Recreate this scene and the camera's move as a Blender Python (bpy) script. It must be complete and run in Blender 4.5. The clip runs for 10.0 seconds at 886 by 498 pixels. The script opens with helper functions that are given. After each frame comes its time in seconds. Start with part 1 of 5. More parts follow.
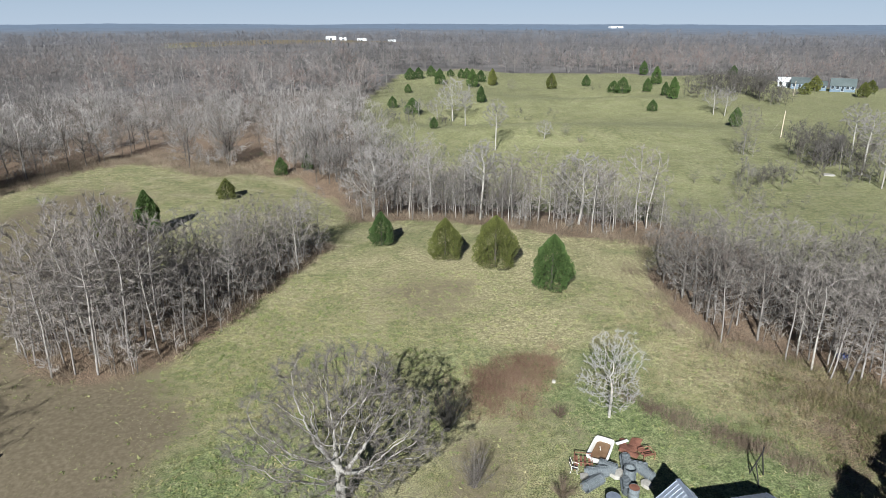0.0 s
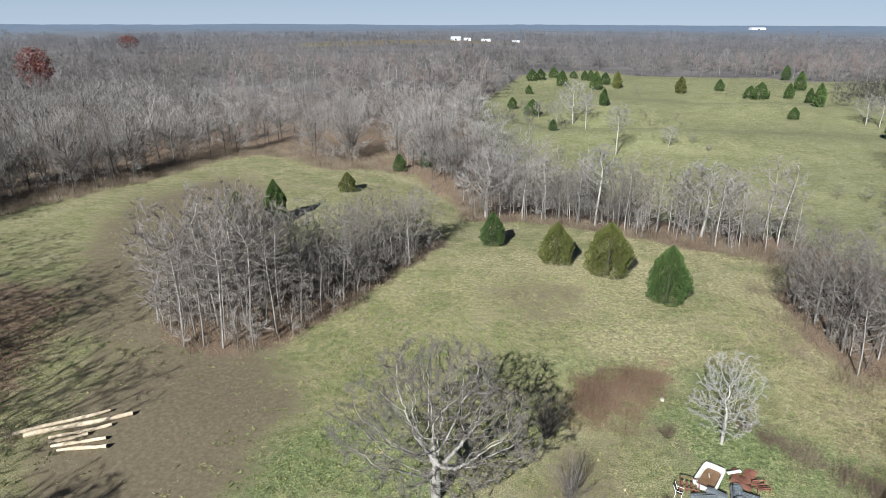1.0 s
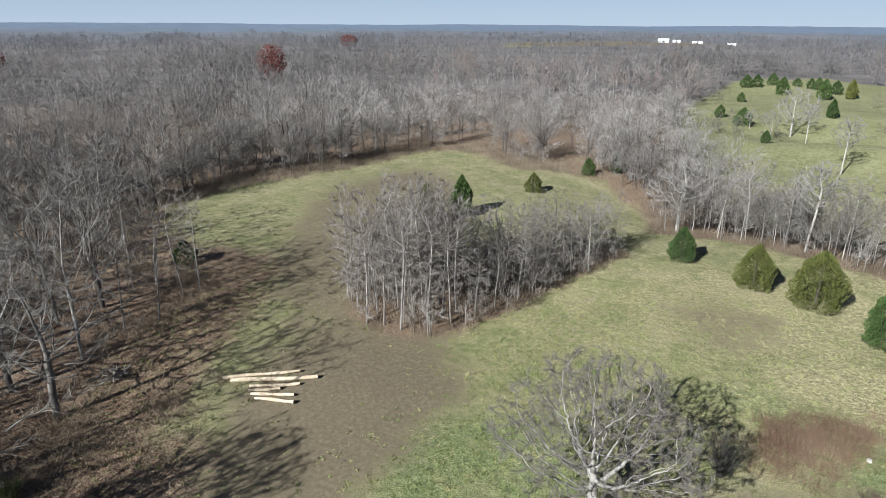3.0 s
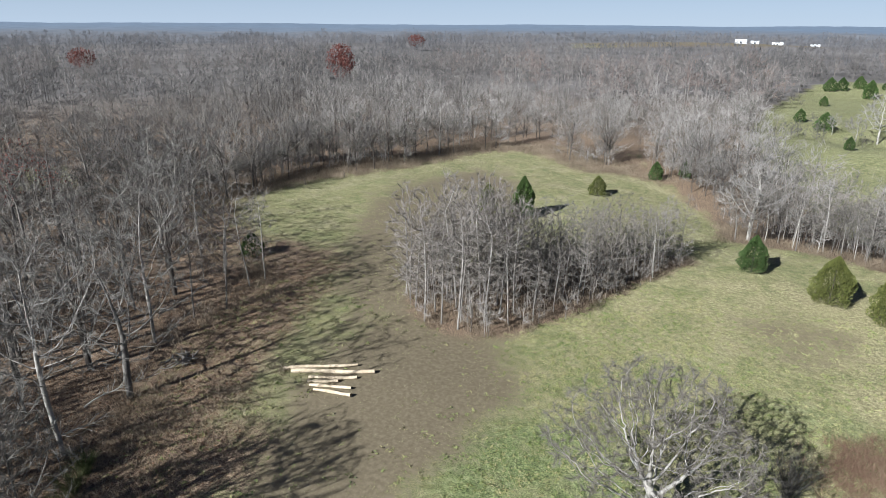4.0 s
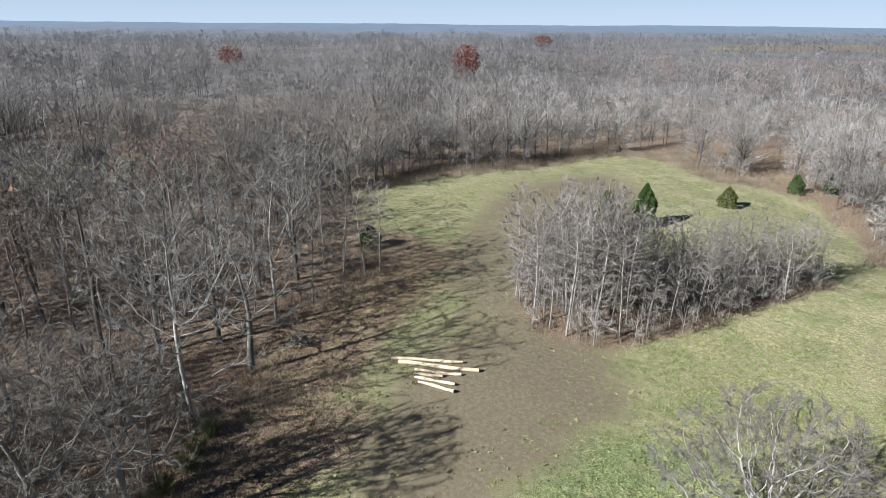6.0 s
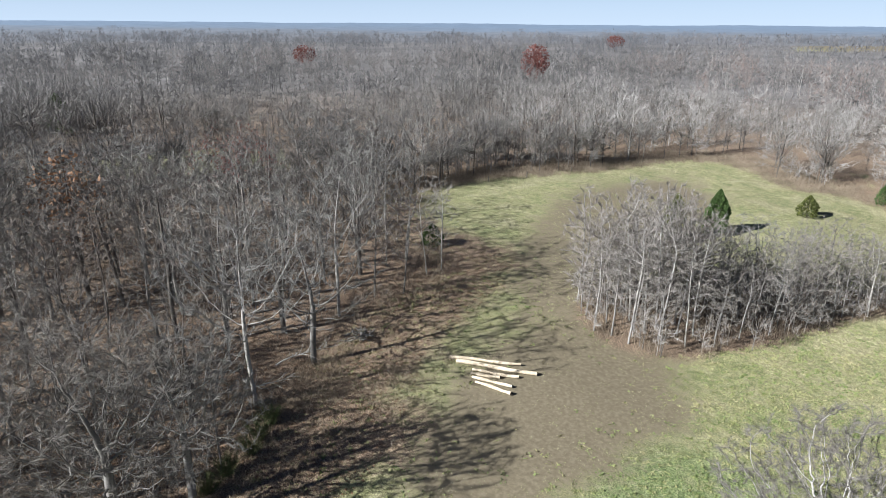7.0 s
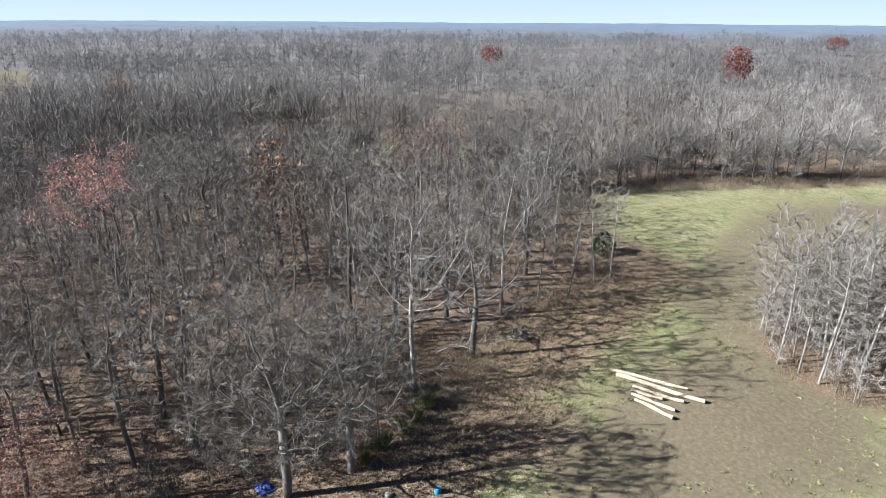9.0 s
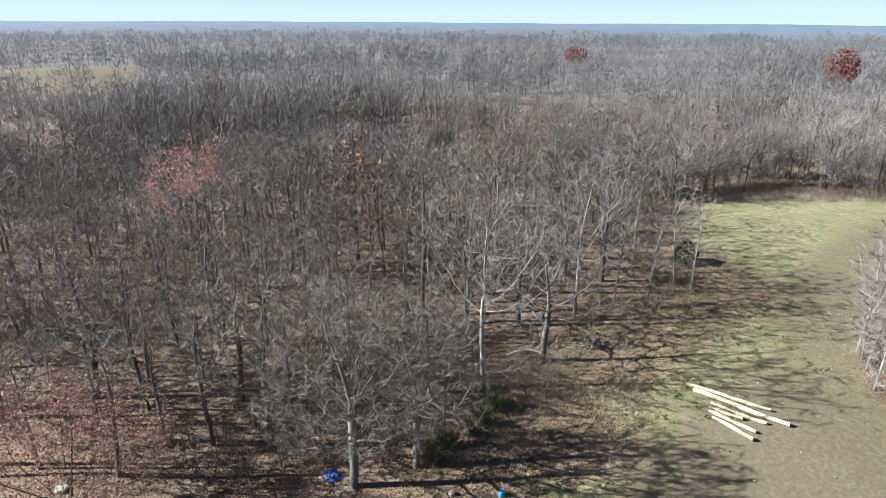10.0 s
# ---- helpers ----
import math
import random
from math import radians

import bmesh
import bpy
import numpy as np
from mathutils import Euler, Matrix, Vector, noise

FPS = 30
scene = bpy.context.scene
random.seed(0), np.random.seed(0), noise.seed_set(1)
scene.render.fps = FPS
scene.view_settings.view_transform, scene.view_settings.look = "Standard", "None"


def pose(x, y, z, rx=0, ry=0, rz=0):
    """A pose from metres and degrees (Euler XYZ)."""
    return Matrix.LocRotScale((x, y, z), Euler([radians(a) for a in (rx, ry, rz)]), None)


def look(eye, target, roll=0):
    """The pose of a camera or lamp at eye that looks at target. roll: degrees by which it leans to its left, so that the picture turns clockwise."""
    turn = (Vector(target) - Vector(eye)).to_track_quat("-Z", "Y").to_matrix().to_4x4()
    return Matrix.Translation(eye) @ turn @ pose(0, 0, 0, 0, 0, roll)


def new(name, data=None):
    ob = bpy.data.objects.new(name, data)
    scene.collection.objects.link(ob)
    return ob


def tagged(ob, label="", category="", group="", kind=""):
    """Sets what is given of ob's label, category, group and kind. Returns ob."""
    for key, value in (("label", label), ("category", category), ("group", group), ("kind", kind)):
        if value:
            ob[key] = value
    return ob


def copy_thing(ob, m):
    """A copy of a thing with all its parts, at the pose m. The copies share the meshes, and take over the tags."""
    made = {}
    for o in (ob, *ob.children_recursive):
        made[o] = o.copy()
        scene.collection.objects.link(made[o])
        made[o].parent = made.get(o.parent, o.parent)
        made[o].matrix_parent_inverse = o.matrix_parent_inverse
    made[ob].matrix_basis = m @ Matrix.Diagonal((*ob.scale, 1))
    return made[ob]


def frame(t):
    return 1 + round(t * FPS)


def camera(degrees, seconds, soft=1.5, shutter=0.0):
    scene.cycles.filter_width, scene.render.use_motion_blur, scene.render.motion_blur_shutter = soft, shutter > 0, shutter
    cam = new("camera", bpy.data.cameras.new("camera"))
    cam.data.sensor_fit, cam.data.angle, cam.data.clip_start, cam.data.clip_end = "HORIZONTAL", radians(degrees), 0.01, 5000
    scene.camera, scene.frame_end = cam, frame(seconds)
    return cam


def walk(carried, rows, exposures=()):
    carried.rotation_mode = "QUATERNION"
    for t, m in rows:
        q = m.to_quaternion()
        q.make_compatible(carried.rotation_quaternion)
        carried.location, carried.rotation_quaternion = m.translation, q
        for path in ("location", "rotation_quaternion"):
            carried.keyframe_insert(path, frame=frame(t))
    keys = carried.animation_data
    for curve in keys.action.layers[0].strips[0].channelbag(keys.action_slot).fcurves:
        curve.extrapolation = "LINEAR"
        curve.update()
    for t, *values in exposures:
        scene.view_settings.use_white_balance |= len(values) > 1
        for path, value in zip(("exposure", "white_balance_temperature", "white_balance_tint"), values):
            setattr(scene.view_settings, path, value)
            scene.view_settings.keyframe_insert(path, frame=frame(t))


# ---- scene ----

# ================= camera: it hovers and turns to its left =================
cam = camera(70.9, 10.0, soft=0.42)
ROWS = [  # seconds, heading, pitch, roll
    (0.0, -0.36, -19.96, -0.05), (0.5, 5.13, -19.90, -0.06), (1.0, 10.40, -19.92, -0.16), (1.5, 15.50, -19.93, -0.22),
    (2.0, 20.80, -19.93, -0.24), (2.5, 24.64, -19.92, -0.30), (4.0, 33.66, -19.95, -0.36), (4.5, 36.57, -19.94, -0.36),
    (5.0, 39.44, -19.96, -0.38), (5.5, 42.17, -19.96, -0.41), (7.0, 50.70, -20.02, -0.42), (7.5, 55.06, -20.04, -0.41),
    (8.0, 59.34, -20.06, -0.40), (8.5, 63.19, -20.09, -0.37), (9.0, 67.04, -20.10, -0.32), (9.5, 70.69, -20.10, -0.29),
    (10.0, 74.31, -20.09, -0.31),
]
EYE = 30.0
walk(cam, [(t, pose(0, 0, EYE, 90 + p, 0, h) @ pose(0, 0, 0, 0, 0, -r)) for t, h, p, r in ROWS],
     exposures=((0.0, 1.0, 6300, 8), (2.5, 1.05, 6250, 8), (5.5, 1.28, 6150, 8), (8.0, 1.58, 6150, 8), (10.0, 1.74, 6150, 8)))

# ================= daylight: a low clear autumn sun behind the camera =================
SUN_ELEVATION, SHADOW_HEADING = 30.0, 76.0   # degrees; shadows fall that way from +x
world = bpy.data.worlds.new("sky")
scene.world = world
world.use_nodes = True
wn = world.node_tree.nodes
sky = wn.new("ShaderNodeTexSky")
sky.sky_type = "NISHITA"
sky.sun_disc = False
sky.sun_elevation = radians(SUN_ELEVATION)
sky.sun_rotation = radians(90 - (SHADOW_HEADING + 180))
sky.altitude, sky.air_density, sky.dust_density, sky.ozone_density = 200, 0.7, 0.0, 3.0
wn["Background"].inputs["Strength"].default_value = 0.05
cool = wn.new("ShaderNodeMix")          # a slightly cool haze over the sky
cool.data_type, cool.blend_type = "RGBA", "MULTIPLY"
cool.inputs[0].default_value = 1.0
cool.inputs[7].default_value = (0.40, 0.40, 0.46, 1)
world.node_tree.links.new(sky.outputs[0], cool.inputs[6])
aim = wn.new("ShaderNodeTexCoord")      # pale haze thickening towards the horizon
split = wn.new("ShaderNodeSeparateXYZ")
world.node_tree.links.new(aim.outputs["Generated"], split.inputs[0])
near_horizon = wn.new("ShaderNodeMapRange")
world.node_tree.links.new(split.outputs["Z"], near_horizon.inputs[0])
near_horizon.inputs[1].default_value, near_horizon.inputs[2].default_value = 0.0, 0.22
near_horizon.inputs[3].default_value, near_horizon.inputs[4].default_value = 0.8, 0.0
haze = wn.new("ShaderNodeMix")
haze.data_type = "RGBA"
haze.inputs[7].default_value = (5.2, 6.3, 7.8, 1)
world.node_tree.links.new(near_horizon.outputs[0], haze.inputs[0])
world.node_tree.links.new(cool.outputs[2], haze.inputs[6])
world.node_tree.links.new(haze.outputs[2], wn["Background"].inputs["Color"])
sun_data = bpy.data.lights.new("sun", "SUN")
sun_data.energy, sun_data.angle, sun_data.color = 5.0, radians(0.53), (0.985, 0.98, 0.96)
a = radians(SHADOW_HEADING)
e = radians(SUN_ELEVATION)
sun_from = Vector((-math.cos(a) * math.cos(e), -math.sin(a) * math.cos(e), math.sin(e)))
sun = new("sun", sun_data)
sun.matrix_world = look(sun_from * 200, (0, 0, 0))


# ================= materials =================
def mat(name, rough=0.9, metal=0.0):
    m = bpy.data.materials.new(name)
    m.use_nodes = True
    b = m.node_tree.nodes["Principled BSDF"]
    b.inputs["Roughness"].default_value, b.inputs["Metallic"].default_value = rough, metal
    if not metal:
        b.inputs["Specular IOR Level"].default_value = 0.25
    return m, m.node_tree, b


def node(nt, kind, **values):
    n = nt.nodes.new(kind)
    for key, value in values.items():
        n.inputs[key.replace("_", " ")].default_value = value
    return n


def noise_tex(nt, coord, scale, detail=4.0, rough=0.55):
    n = node(nt, "ShaderNodeTexNoise", Scale=scale, Detail=detail, Roughness=rough)
    nt.links.new(coord, n.inputs["Vector"])
    return n.outputs["Fac"]


def ramp(nt, fac, stops):
    n = nt.nodes.new("ShaderNodeValToRGB")
    el = n.color_ramp.elements
    while len(el) < len(stops):
        el.new(0.5)
    for q, (p, c) in zip(el, stops):
        q.position, q.color = p, (*c, 1) if len(c) == 3 else c
    nt.links.new(fac, n.inputs["Fac"])
    return n.outputs["Color"]


def mixed(nt, fac, a, b, blend="MIX"):
    n = nt.nodes.new("ShaderNodeMix")
    n.data_type, n.blend_type = "RGBA", blend
    for sock, v in ((n.inputs[0], fac), (n.inputs[6], a), (n.inputs[7], b)):
        if isinstance(v, (float, int)):
            sock.default_value = v
        elif isinstance(v, tuple):
            sock.default_value = (*v, 1)
        else:
            nt.links.new(v, sock)
    return n.outputs[2]


def maths(nt, op, a, b=None, clamp=False):
    n = nt.nodes.new("ShaderNodeMath")
    n.operation, n.use_clamp = op, clamp
    for sock, v in zip(n.inputs, (a, b)):
        if v is None:
            continue
        if isinstance(v, (float, int)):
            sock.default_value = v
        else:
            nt.links.new(v, sock)
    return n.outputs[0]


def bump(nt, b, height, strength, distance):
    n = node(nt, "ShaderNodeBump", Strength=strength, Distance=distance)
    nt.links.new(height, n.inputs["Height"])
    nt.links.new(n.outputs[0], b.inputs["Normal"])


def speckled(name, dark, light, scale=6.0, rough=0.9, metal=0.0, vary=0.25, depth=0.02, coarse=0.7):
    """A surface that runs between two colours at two scales, with relief; each object a little lighter or darker."""
    m, nt, b = mat(name, rough, metal)
    geo = nt.nodes.new("ShaderNodeTexCoord").outputs["Object"]
    fine = noise_tex(nt, geo, scale, 6.0, 0.65)
    wide = noise_tex(nt, geo, scale * 0.13 * coarse, 3.0)
    both = maths(nt, "ADD", maths(nt, "MULTIPLY", fine, 0.6), maths(nt, "MULTIPLY", wide, 0.4))
    col = ramp(nt, both, ((0.32, dark), (0.68, light)))
    info = nt.nodes.new("ShaderNodeObjectInfo").outputs["Random"]
    k = maths(nt, "ADD", maths(nt, "MULTIPLY", info, vary), 1 - vary / 2)
    comb = nt.nodes.new("ShaderNodeCombineColor")
    for i in range(3):
        nt.links.new(k, comb.inputs[i])
    nt.links.new(mixed(nt, 1.0, col, comb.outputs[0], "MULTIPLY"), b.inputs["Base Color"])
    bump(nt, b, fine, 0.5, depth)
    return m


def foliage(name, stops, rough=0.8, through_light=0.1, per_piece=0.45):
    """Twigs and leaves: the tone differs from piece to piece, and by the tree's own tint."""
    m, nt, b = mat(name, rough)
    isl = nt.nodes.new("ShaderNodeNewGeometry").outputs["Random Per Island"]
    info = nt.nodes.new("ShaderNodeObjectInfo").outputs["Random"]
    att = nt.nodes.new("ShaderNodeAttribute")
    att.attribute_name = "tint"
    t = maths(nt, "ADD", maths(nt, "MULTIPLY", isl, per_piece), maths(nt, "MULTIPLY", info, 0.25))
    t = maths(nt, "ADD", t, maths(nt, "MULTIPLY", att.outputs["Fac"], 0.9 - per_piece))
    col = ramp(nt, t, stops)
    nt.links.new(col, b.inputs["Base Color"])
    thin = nt.nodes.new("ShaderNodeBsdfTranslucent")
    nt.links.new(col, thin.inputs["Color"])
    both = nt.nodes.new("ShaderNodeMixShader")
    both.inputs[0].default_value = through_light
    nt.links.new(b.outputs[0], both.inputs[1])
    nt.links.new(thin.outputs[0], both.inputs[2])
    nt.links.new(both.outputs[0], nt.nodes["Material Output"].inputs["Surface"])
    return m


BARK = speckled("bark_grey", (0.07, 0.063, 0.057), (0.235, 0.22, 0.203), 9, depth=0.03, vary=0.5)
PALE_BARK = speckled("bark_pale", (0.17, 0.157, 0.14), (0.45, 0.43, 0.39), 5, depth=0.02, vary=0.3)
DARK_BARK = speckled("bark_dark", (0.04, 0.034, 0.03), (0.13, 0.115, 0.10), 9, depth=0.03, vary=0.4)
TWIG = foliage("twigs", ((0.0, (0.052, 0.045, 0.039)), (0.35, (0.135, 0.12, 0.106)), (0.65, (0.23, 0.21, 0.188)), (1.0, (0.42, 0.40, 0.37))), per_piece=0.6)
HAZE_TWIG = foliage("fine_twigs", ((0.0, (0.085, 0.073, 0.064)), (0.35, (0.185, 0.164, 0.147)), (0.65, (0.275, 0.25, 0.228)), (1.0, (0.45, 0.425, 0.395))), per_piece=0.6)
DARK_TWIG = foliage("dark_twigs", ((0.0, (0.03, 0.028, 0.025)), (0.6, (0.08, 0.074, 0.066)), (1.0, (0.16, 0.15, 0.137))))
DARK_WEED = foliage("rank_weeds", ((0.0, (0.03, 0.04, 0.014)), (0.4, (0.07, 0.085, 0.03)), (0.7, (0.12, 0.10, 0.05)), (1.0, (0.24, 0.19, 0.11))))
ASH_TWIG = foliage("ash_twigs", ((0.0, (0.075, 0.069, 0.063)), (0.5, (0.17, 0.16, 0.147)), (1.0, (0.36, 0.345, 0.325))), per_piece=0.6)
RUSSET_TWIG = foliage("russet_twigs", ((0.0, (0.06, 0.046, 0.039)), (0.5, (0.15, 0.125, 0.108)), (1.0, (0.30, 0.265, 0.238))), per_piece=0.6)
WHITE_TWIG = foliage("white_twigs", ((0.0, (0.16, 0.152, 0.14)), (0.5, (0.32, 0.31, 0.295)), (1.0, (0.52, 0.51, 0.49))), per_piece=0.6)
PALE_TWIG = foliage("pale_twigs", ((0.0, (0.15, 0.138, 0.128)), (0.6, (0.29, 0.275, 0.258)), (1.0, (0.46, 0.445, 0.42))))
WOODS = foliage("woodland", ((0.0, (0.04, 0.041, 0.042)), (0.3, (0.105, 0.098, 0.093)), (0.6, (0.19, 0.175, 0.163)), (1.0, (0.31, 0.294, 0.277))), per_piece=0.25)
# outermost trees: distance haze put into the colour, pale, bluish and flat
HAZED_OUTER_WOODS = foliage("hazed_outer_woodland", ((0.0, (0.13, 0.134, 0.144)), (0.4, (0.178, 0.172, 0.175)), (0.7, (0.222, 0.213, 0.214)), (1.0, (0.27, 0.261, 0.263))), through_light=0.5, per_piece=0.12)

# middle-distance trees: mixed tree hues, lifted and greyed to stand for haze
HAZED_BACK_WOODS = foliage("hazed_back_woodland", ((0.0, (0.07, 0.072, 0.077)), (0.25, (0.13, 0.124, 0.121)), (0.45, (0.185, 0.174, 0.165)), (0.65, (0.228, 0.204, 0.192)), (0.85, (0.31, 0.293, 0.28)), (1.0, (0.24, 0.175, 0.15))), through_light=0.4, per_piece=0.12)
GREY_BARK = speckled("bark_ash_grey", (0.12, 0.11, 0.10), (0.38, 0.36, 0.335), 7, depth=0.03, vary=0.5)
CEDAR = foliage("cedar_needles", ((0.0, (0.02, 0.04, 0.013)), (0.5, (0.06, 0.10, 0.028)), (1.0, (0.13, 0.18, 0.05))))
CEDAR_OLIVE = foliage("olive_needles", ((0.0, (0.04, 0.05, 0.014)), (0.5, (0.12, 0.13, 0.034)), (1.0, (0.23, 0.21, 0.065))))
RED_LEAF = foliage("russet_leaves", ((0.0, (0.10, 0.035, 0.03)), (0.5, (0.175, 0.068, 0.055)), (1.0, (0.34, 0.18, 0.14))))
PINK_LEAF = foliage("pinkish_leaves", ((0.0, (0.32, 0.13, 0.11)), (0.5, (0.54, 0.28, 0.235)), (1.0, (0.74, 0.51, 0.44))))
WITHERED_LEAF = foliage("withered_leaves", ((0.0, (0.20, 0.085, 0.07)), (0.5, (0.37, 0.19, 0.155)), (1.0, (0.60, 0.41, 0.35))))
BRUSH = foliage("dry_brush", ((0.0, (0.06, 0.044, 0.032)), (0.5, (0.155, 0.12, 0.085)), (1.0, (0.32, 0.262, 0.195))))
RUSSET_WEED = foliage("russet_dead_weeds", ((0.0, (0.06, 0.034, 0.025)), (0.4, (0.145, 0.09, 0.062)), (0.75, (0.235, 0.16, 0.11)), (1.0, (0.36, 0.28, 0.20))))
RED_BRUSH = foliage("russet_weeds", ((0.0, (0.13, 0.07, 0.042)), (0.5, (0.25, 0.178, 0.115)), (1.0, (0.42, 0.34, 0.24))))
GRASS = foliage("grass_blades", ((0.0, (0.07, 0.095, 0.026)), (0.35, (0.16, 0.18, 0.07)), (0.7, (0.27, 0.262, 0.135)), (1.0, (0.42, 0.39, 0.26))))
WEED = foliage("broad_weeds", ((0.0, (0.04, 0.06, 0.018)), (0.35, (0.10, 0.135, 0.045)), (0.6, (0.19, 0.22, 0.08)), (0.8, (0.27, 0.25, 0.12)), (1.0, (0.38, 0.33, 0.19))))
LITTER = foliage("fallen_leaves", ((0.0, (0.08, 0.043, 0.025)), (0.5, (0.22, 0.125, 0.072)), (1.0, (0.42, 0.28, 0.18))))
LOG = speckled("peeled_log", (0.28, 0.21, 0.135), (0.66, 0.56, 0.42), 4, depth=0.02, vary=0.25)
LOG_END = speckled("sawn_end", (0.10, 0.075, 0.05), (0.26, 0.20, 0.13), 20, depth=0.01)
WHITE = speckled("white_gelcoat", (0.62, 0.60, 0.55), (0.84, 0.83, 0.79), 3, 0.45, depth=0.004)
MUD = speckled("muddy_water", (0.13, 0.075, 0.04), (0.27, 0.17, 0.10), 3, 0.5, depth=0.01)
RUST = speckled("rusty_steel", (0.10, 0.042, 0.028), (0.30, 0.14, 0.095), 7, 0.85, depth=0.01, vary=0.4)
WIRE = speckled("weathered_wire", (0.075, 0.088, 0.095), (0.21, 0.235, 0.25), 12, 0.7, depth=0.02, vary=0.4)
TIN = speckled("galvanised_sheet", (0.20, 0.235, 0.29), (0.34, 0.38, 0.44), 2.5, 0.4, 0.5, depth=0.004, vary=0.1)
BLACK = speckled("black_steel", (0.012, 0.012, 0.013), (0.04, 0.038, 0.036), 8, 0.6, vary=0.2)
TARP = speckled("blue_tarp", (0.012, 0.03, 0.13), (0.05, 0.085, 0.28), 7, 0.5, depth=0.03)
TEAL = speckled("teal_plastic", (0.03, 0.22, 0.36), (0.07, 0.34, 0.48), 6, 0.4, depth=0.01)
SIDING = speckled("blue_siding", (0.09, 0.13, 0.17), (0.15, 0.20, 0.245), 0.8, 0.7, depth=0.01)
WHITE_PAINT = speckled("white_paint", (0.42, 0.43, 0.44), (0.58, 0.59, 0.60), 0.6, 0.6, depth=0.004)
SHINGLE = speckled("grey_shingle", (0.05, 0.065, 0.065), (0.10, 0.12, 0.12), 1.5, 0.85, depth=0.02)
GLASS, nt, b = mat("window_glass", 0.08)
b.inputs["Base Color"].default_value = (0.03, 0.04, 0.05, 1)
b.inputs["Specular IOR Level"].default_value = 0.6
POLE = speckled("weathered_pole", (0.32, 0.26, 0.19), (0.55, 0.48, 0.38), 5, depth=0.01)
STONE = speckled("pale_stone", (0.24, 0.23, 0.20), (0.46, 0.44, 0.40), 5, depth=0.02)


# ================= the lie of the land =================
def bumpy(x, y, cx, cy, rx, ry, h):
    return h * np.exp(-((x - cx) / rx) ** 2 - ((y - cy) / ry) ** 2)


def land(x, y):
    """Height of the ground over (x, y), metres; takes arrays."""
    x, y = np.asarray(x, float), np.asarray(y, float)
    d = np.hypot(x, y)
    z = 0.10 * np.sin(x * 0.31 + 1) * np.sin(y * 0.27) + 0.18 * np.sin(x * 0.11) * np.cos(y * 0.09 + 2)
    z = z + bumpy(x, y, 8, 118, 45, 16, -3.0)                      # wooded draw behind the cedars
    z = z + bumpy(x, y, 30, 176, 48, 17, 3.0) + bumpy(x, y, 26, 213, 48, 17, -2.6)      # a spur of the far pasture and the dip behind it
    z = z + bumpy(x, y, 72, 252, 40, 16, 2.4) + bumpy(x, y, 68, 284, 45, 16, -1.8) + bumpy(x, y, 8, 262, 30, 18, 2.0)
    z = z + bumpy(x, y, 20, 372, 60, 32, 3.0) + bumpy(x, y, 150, 330, 70, 60, 3.0)
    z = z + np.where((y > 105) & (d < 520), np.clip((y - 120) / 60, 0, 1) * (0.35 * np.sin(y / 9.0 + x / 26) * np.sin(x / 31 + 1) + 0.5 * np.sin(x / 14 - y / 22)), 0)
    z = z + bumpy(x, y, -137, 37, 26, 34, 2.5) + bumpy(x, y, -385, -115, 60, 45, 5.0) + bumpy(x, y, -167, 840, 205, 77, 8.5)
    far = np.clip((d - 450) / 1500, 0, 1)
    roll = 5 * np.sin(x / 170 + 0.7) * np.cos(y / 210) + 6 * np.sin((x + 0.6 * y) / 390) + 4 * np.cos((y - 0.8 * x) / 310 + 2)
    return z + far * (0.45 * roll + 1) + np.clip((d - 1800) / 3000, 0, 1) * 9 + np.clip((d - 1180) / 150, 0, 1) * 12 * (0.85 + 0.15 * np.sin(x / 41) * np.sin(y / 37))


def inside(poly, x, y):
    """Which of the points lie in the polygon."""
    x, y = np.asarray(x, float), np.asarray(y, float)
    r = np.zeros(x.shape, bool)
    for (x0, y0), (x1, y1) in zip(poly, poly[1:] + poly[:1]):
        cut = (y0 > y) != (y1 > y)
        r ^= cut & (x < (x1 - x0) * (y - y0) / (y1 - y0 + 1e-12) + x0)
    return r


def edge_distance(poly, x, y):
    """Distance to the polygon's outline, minus inside."""
    x, y = np.asarray(x, float), np.asarray(y, float)
    best = np.full(x.shape, 1e9)
    for (x0, y0), (x1, y1) in zip(poly, poly[1:] + poly[:1]):
        dx, dy = x1 - x0, y1 - y0
        t = np.clip(((x - x0) * dx + (y - y0) * dy) / (dx * dx + dy * dy), 0, 1)
        best = np.minimum(best, np.hypot(x - x0 - t * dx, y - y0 - t * dy))
    return np.where(inside(poly, x, y), -best, best)


FIELD = [(-33, 6), (-42, 19), (-50, 28), (-53, 36), (-57, 45), (-61, 51), (-70, 50), (-87, 53), (-92, 60), (-92, 80), (-90, 89),
         (-82, 113), (-79, 131), (-69, 141), (-58, 136), (-49, 130), (-40, 132), (-30, 128), (-17, 110), (-14, 96), (-7, 98), (2, 97),
         (11, 93), (19, 89), (27, 86), (33, 82), (26, 74), (26, 60), (28, 55), (33, 52), (39, 47), (70, 25), (70, -80), (-30, -80), (-26, -20)]
ISLAND = [(-37, 50), (-34, 48), (-29, 49), (-26, 52), (-23, 58), (-21, 66), (-18, 75), (-15.5, 83), (-19, 84), (-26, 77), (-32, 71), (-37, 66), (-41, 61), (-40.5, 55)]
PASTURE = [(-31, 268), (-26, 190), (-11, 145), (-2, 125), (5, 116), (12, 111), (20, 107), (28, 102), (36, 97), (42, 86), (47, 74), (56, 66), (72, 52), (150, 60),
           (420, 240), (300, 330), (197, 290), (168, 310), (170, 368), (137, 372), (110, 390), (42, 390), (21, 450), (-18, 430), (-30, 291)]
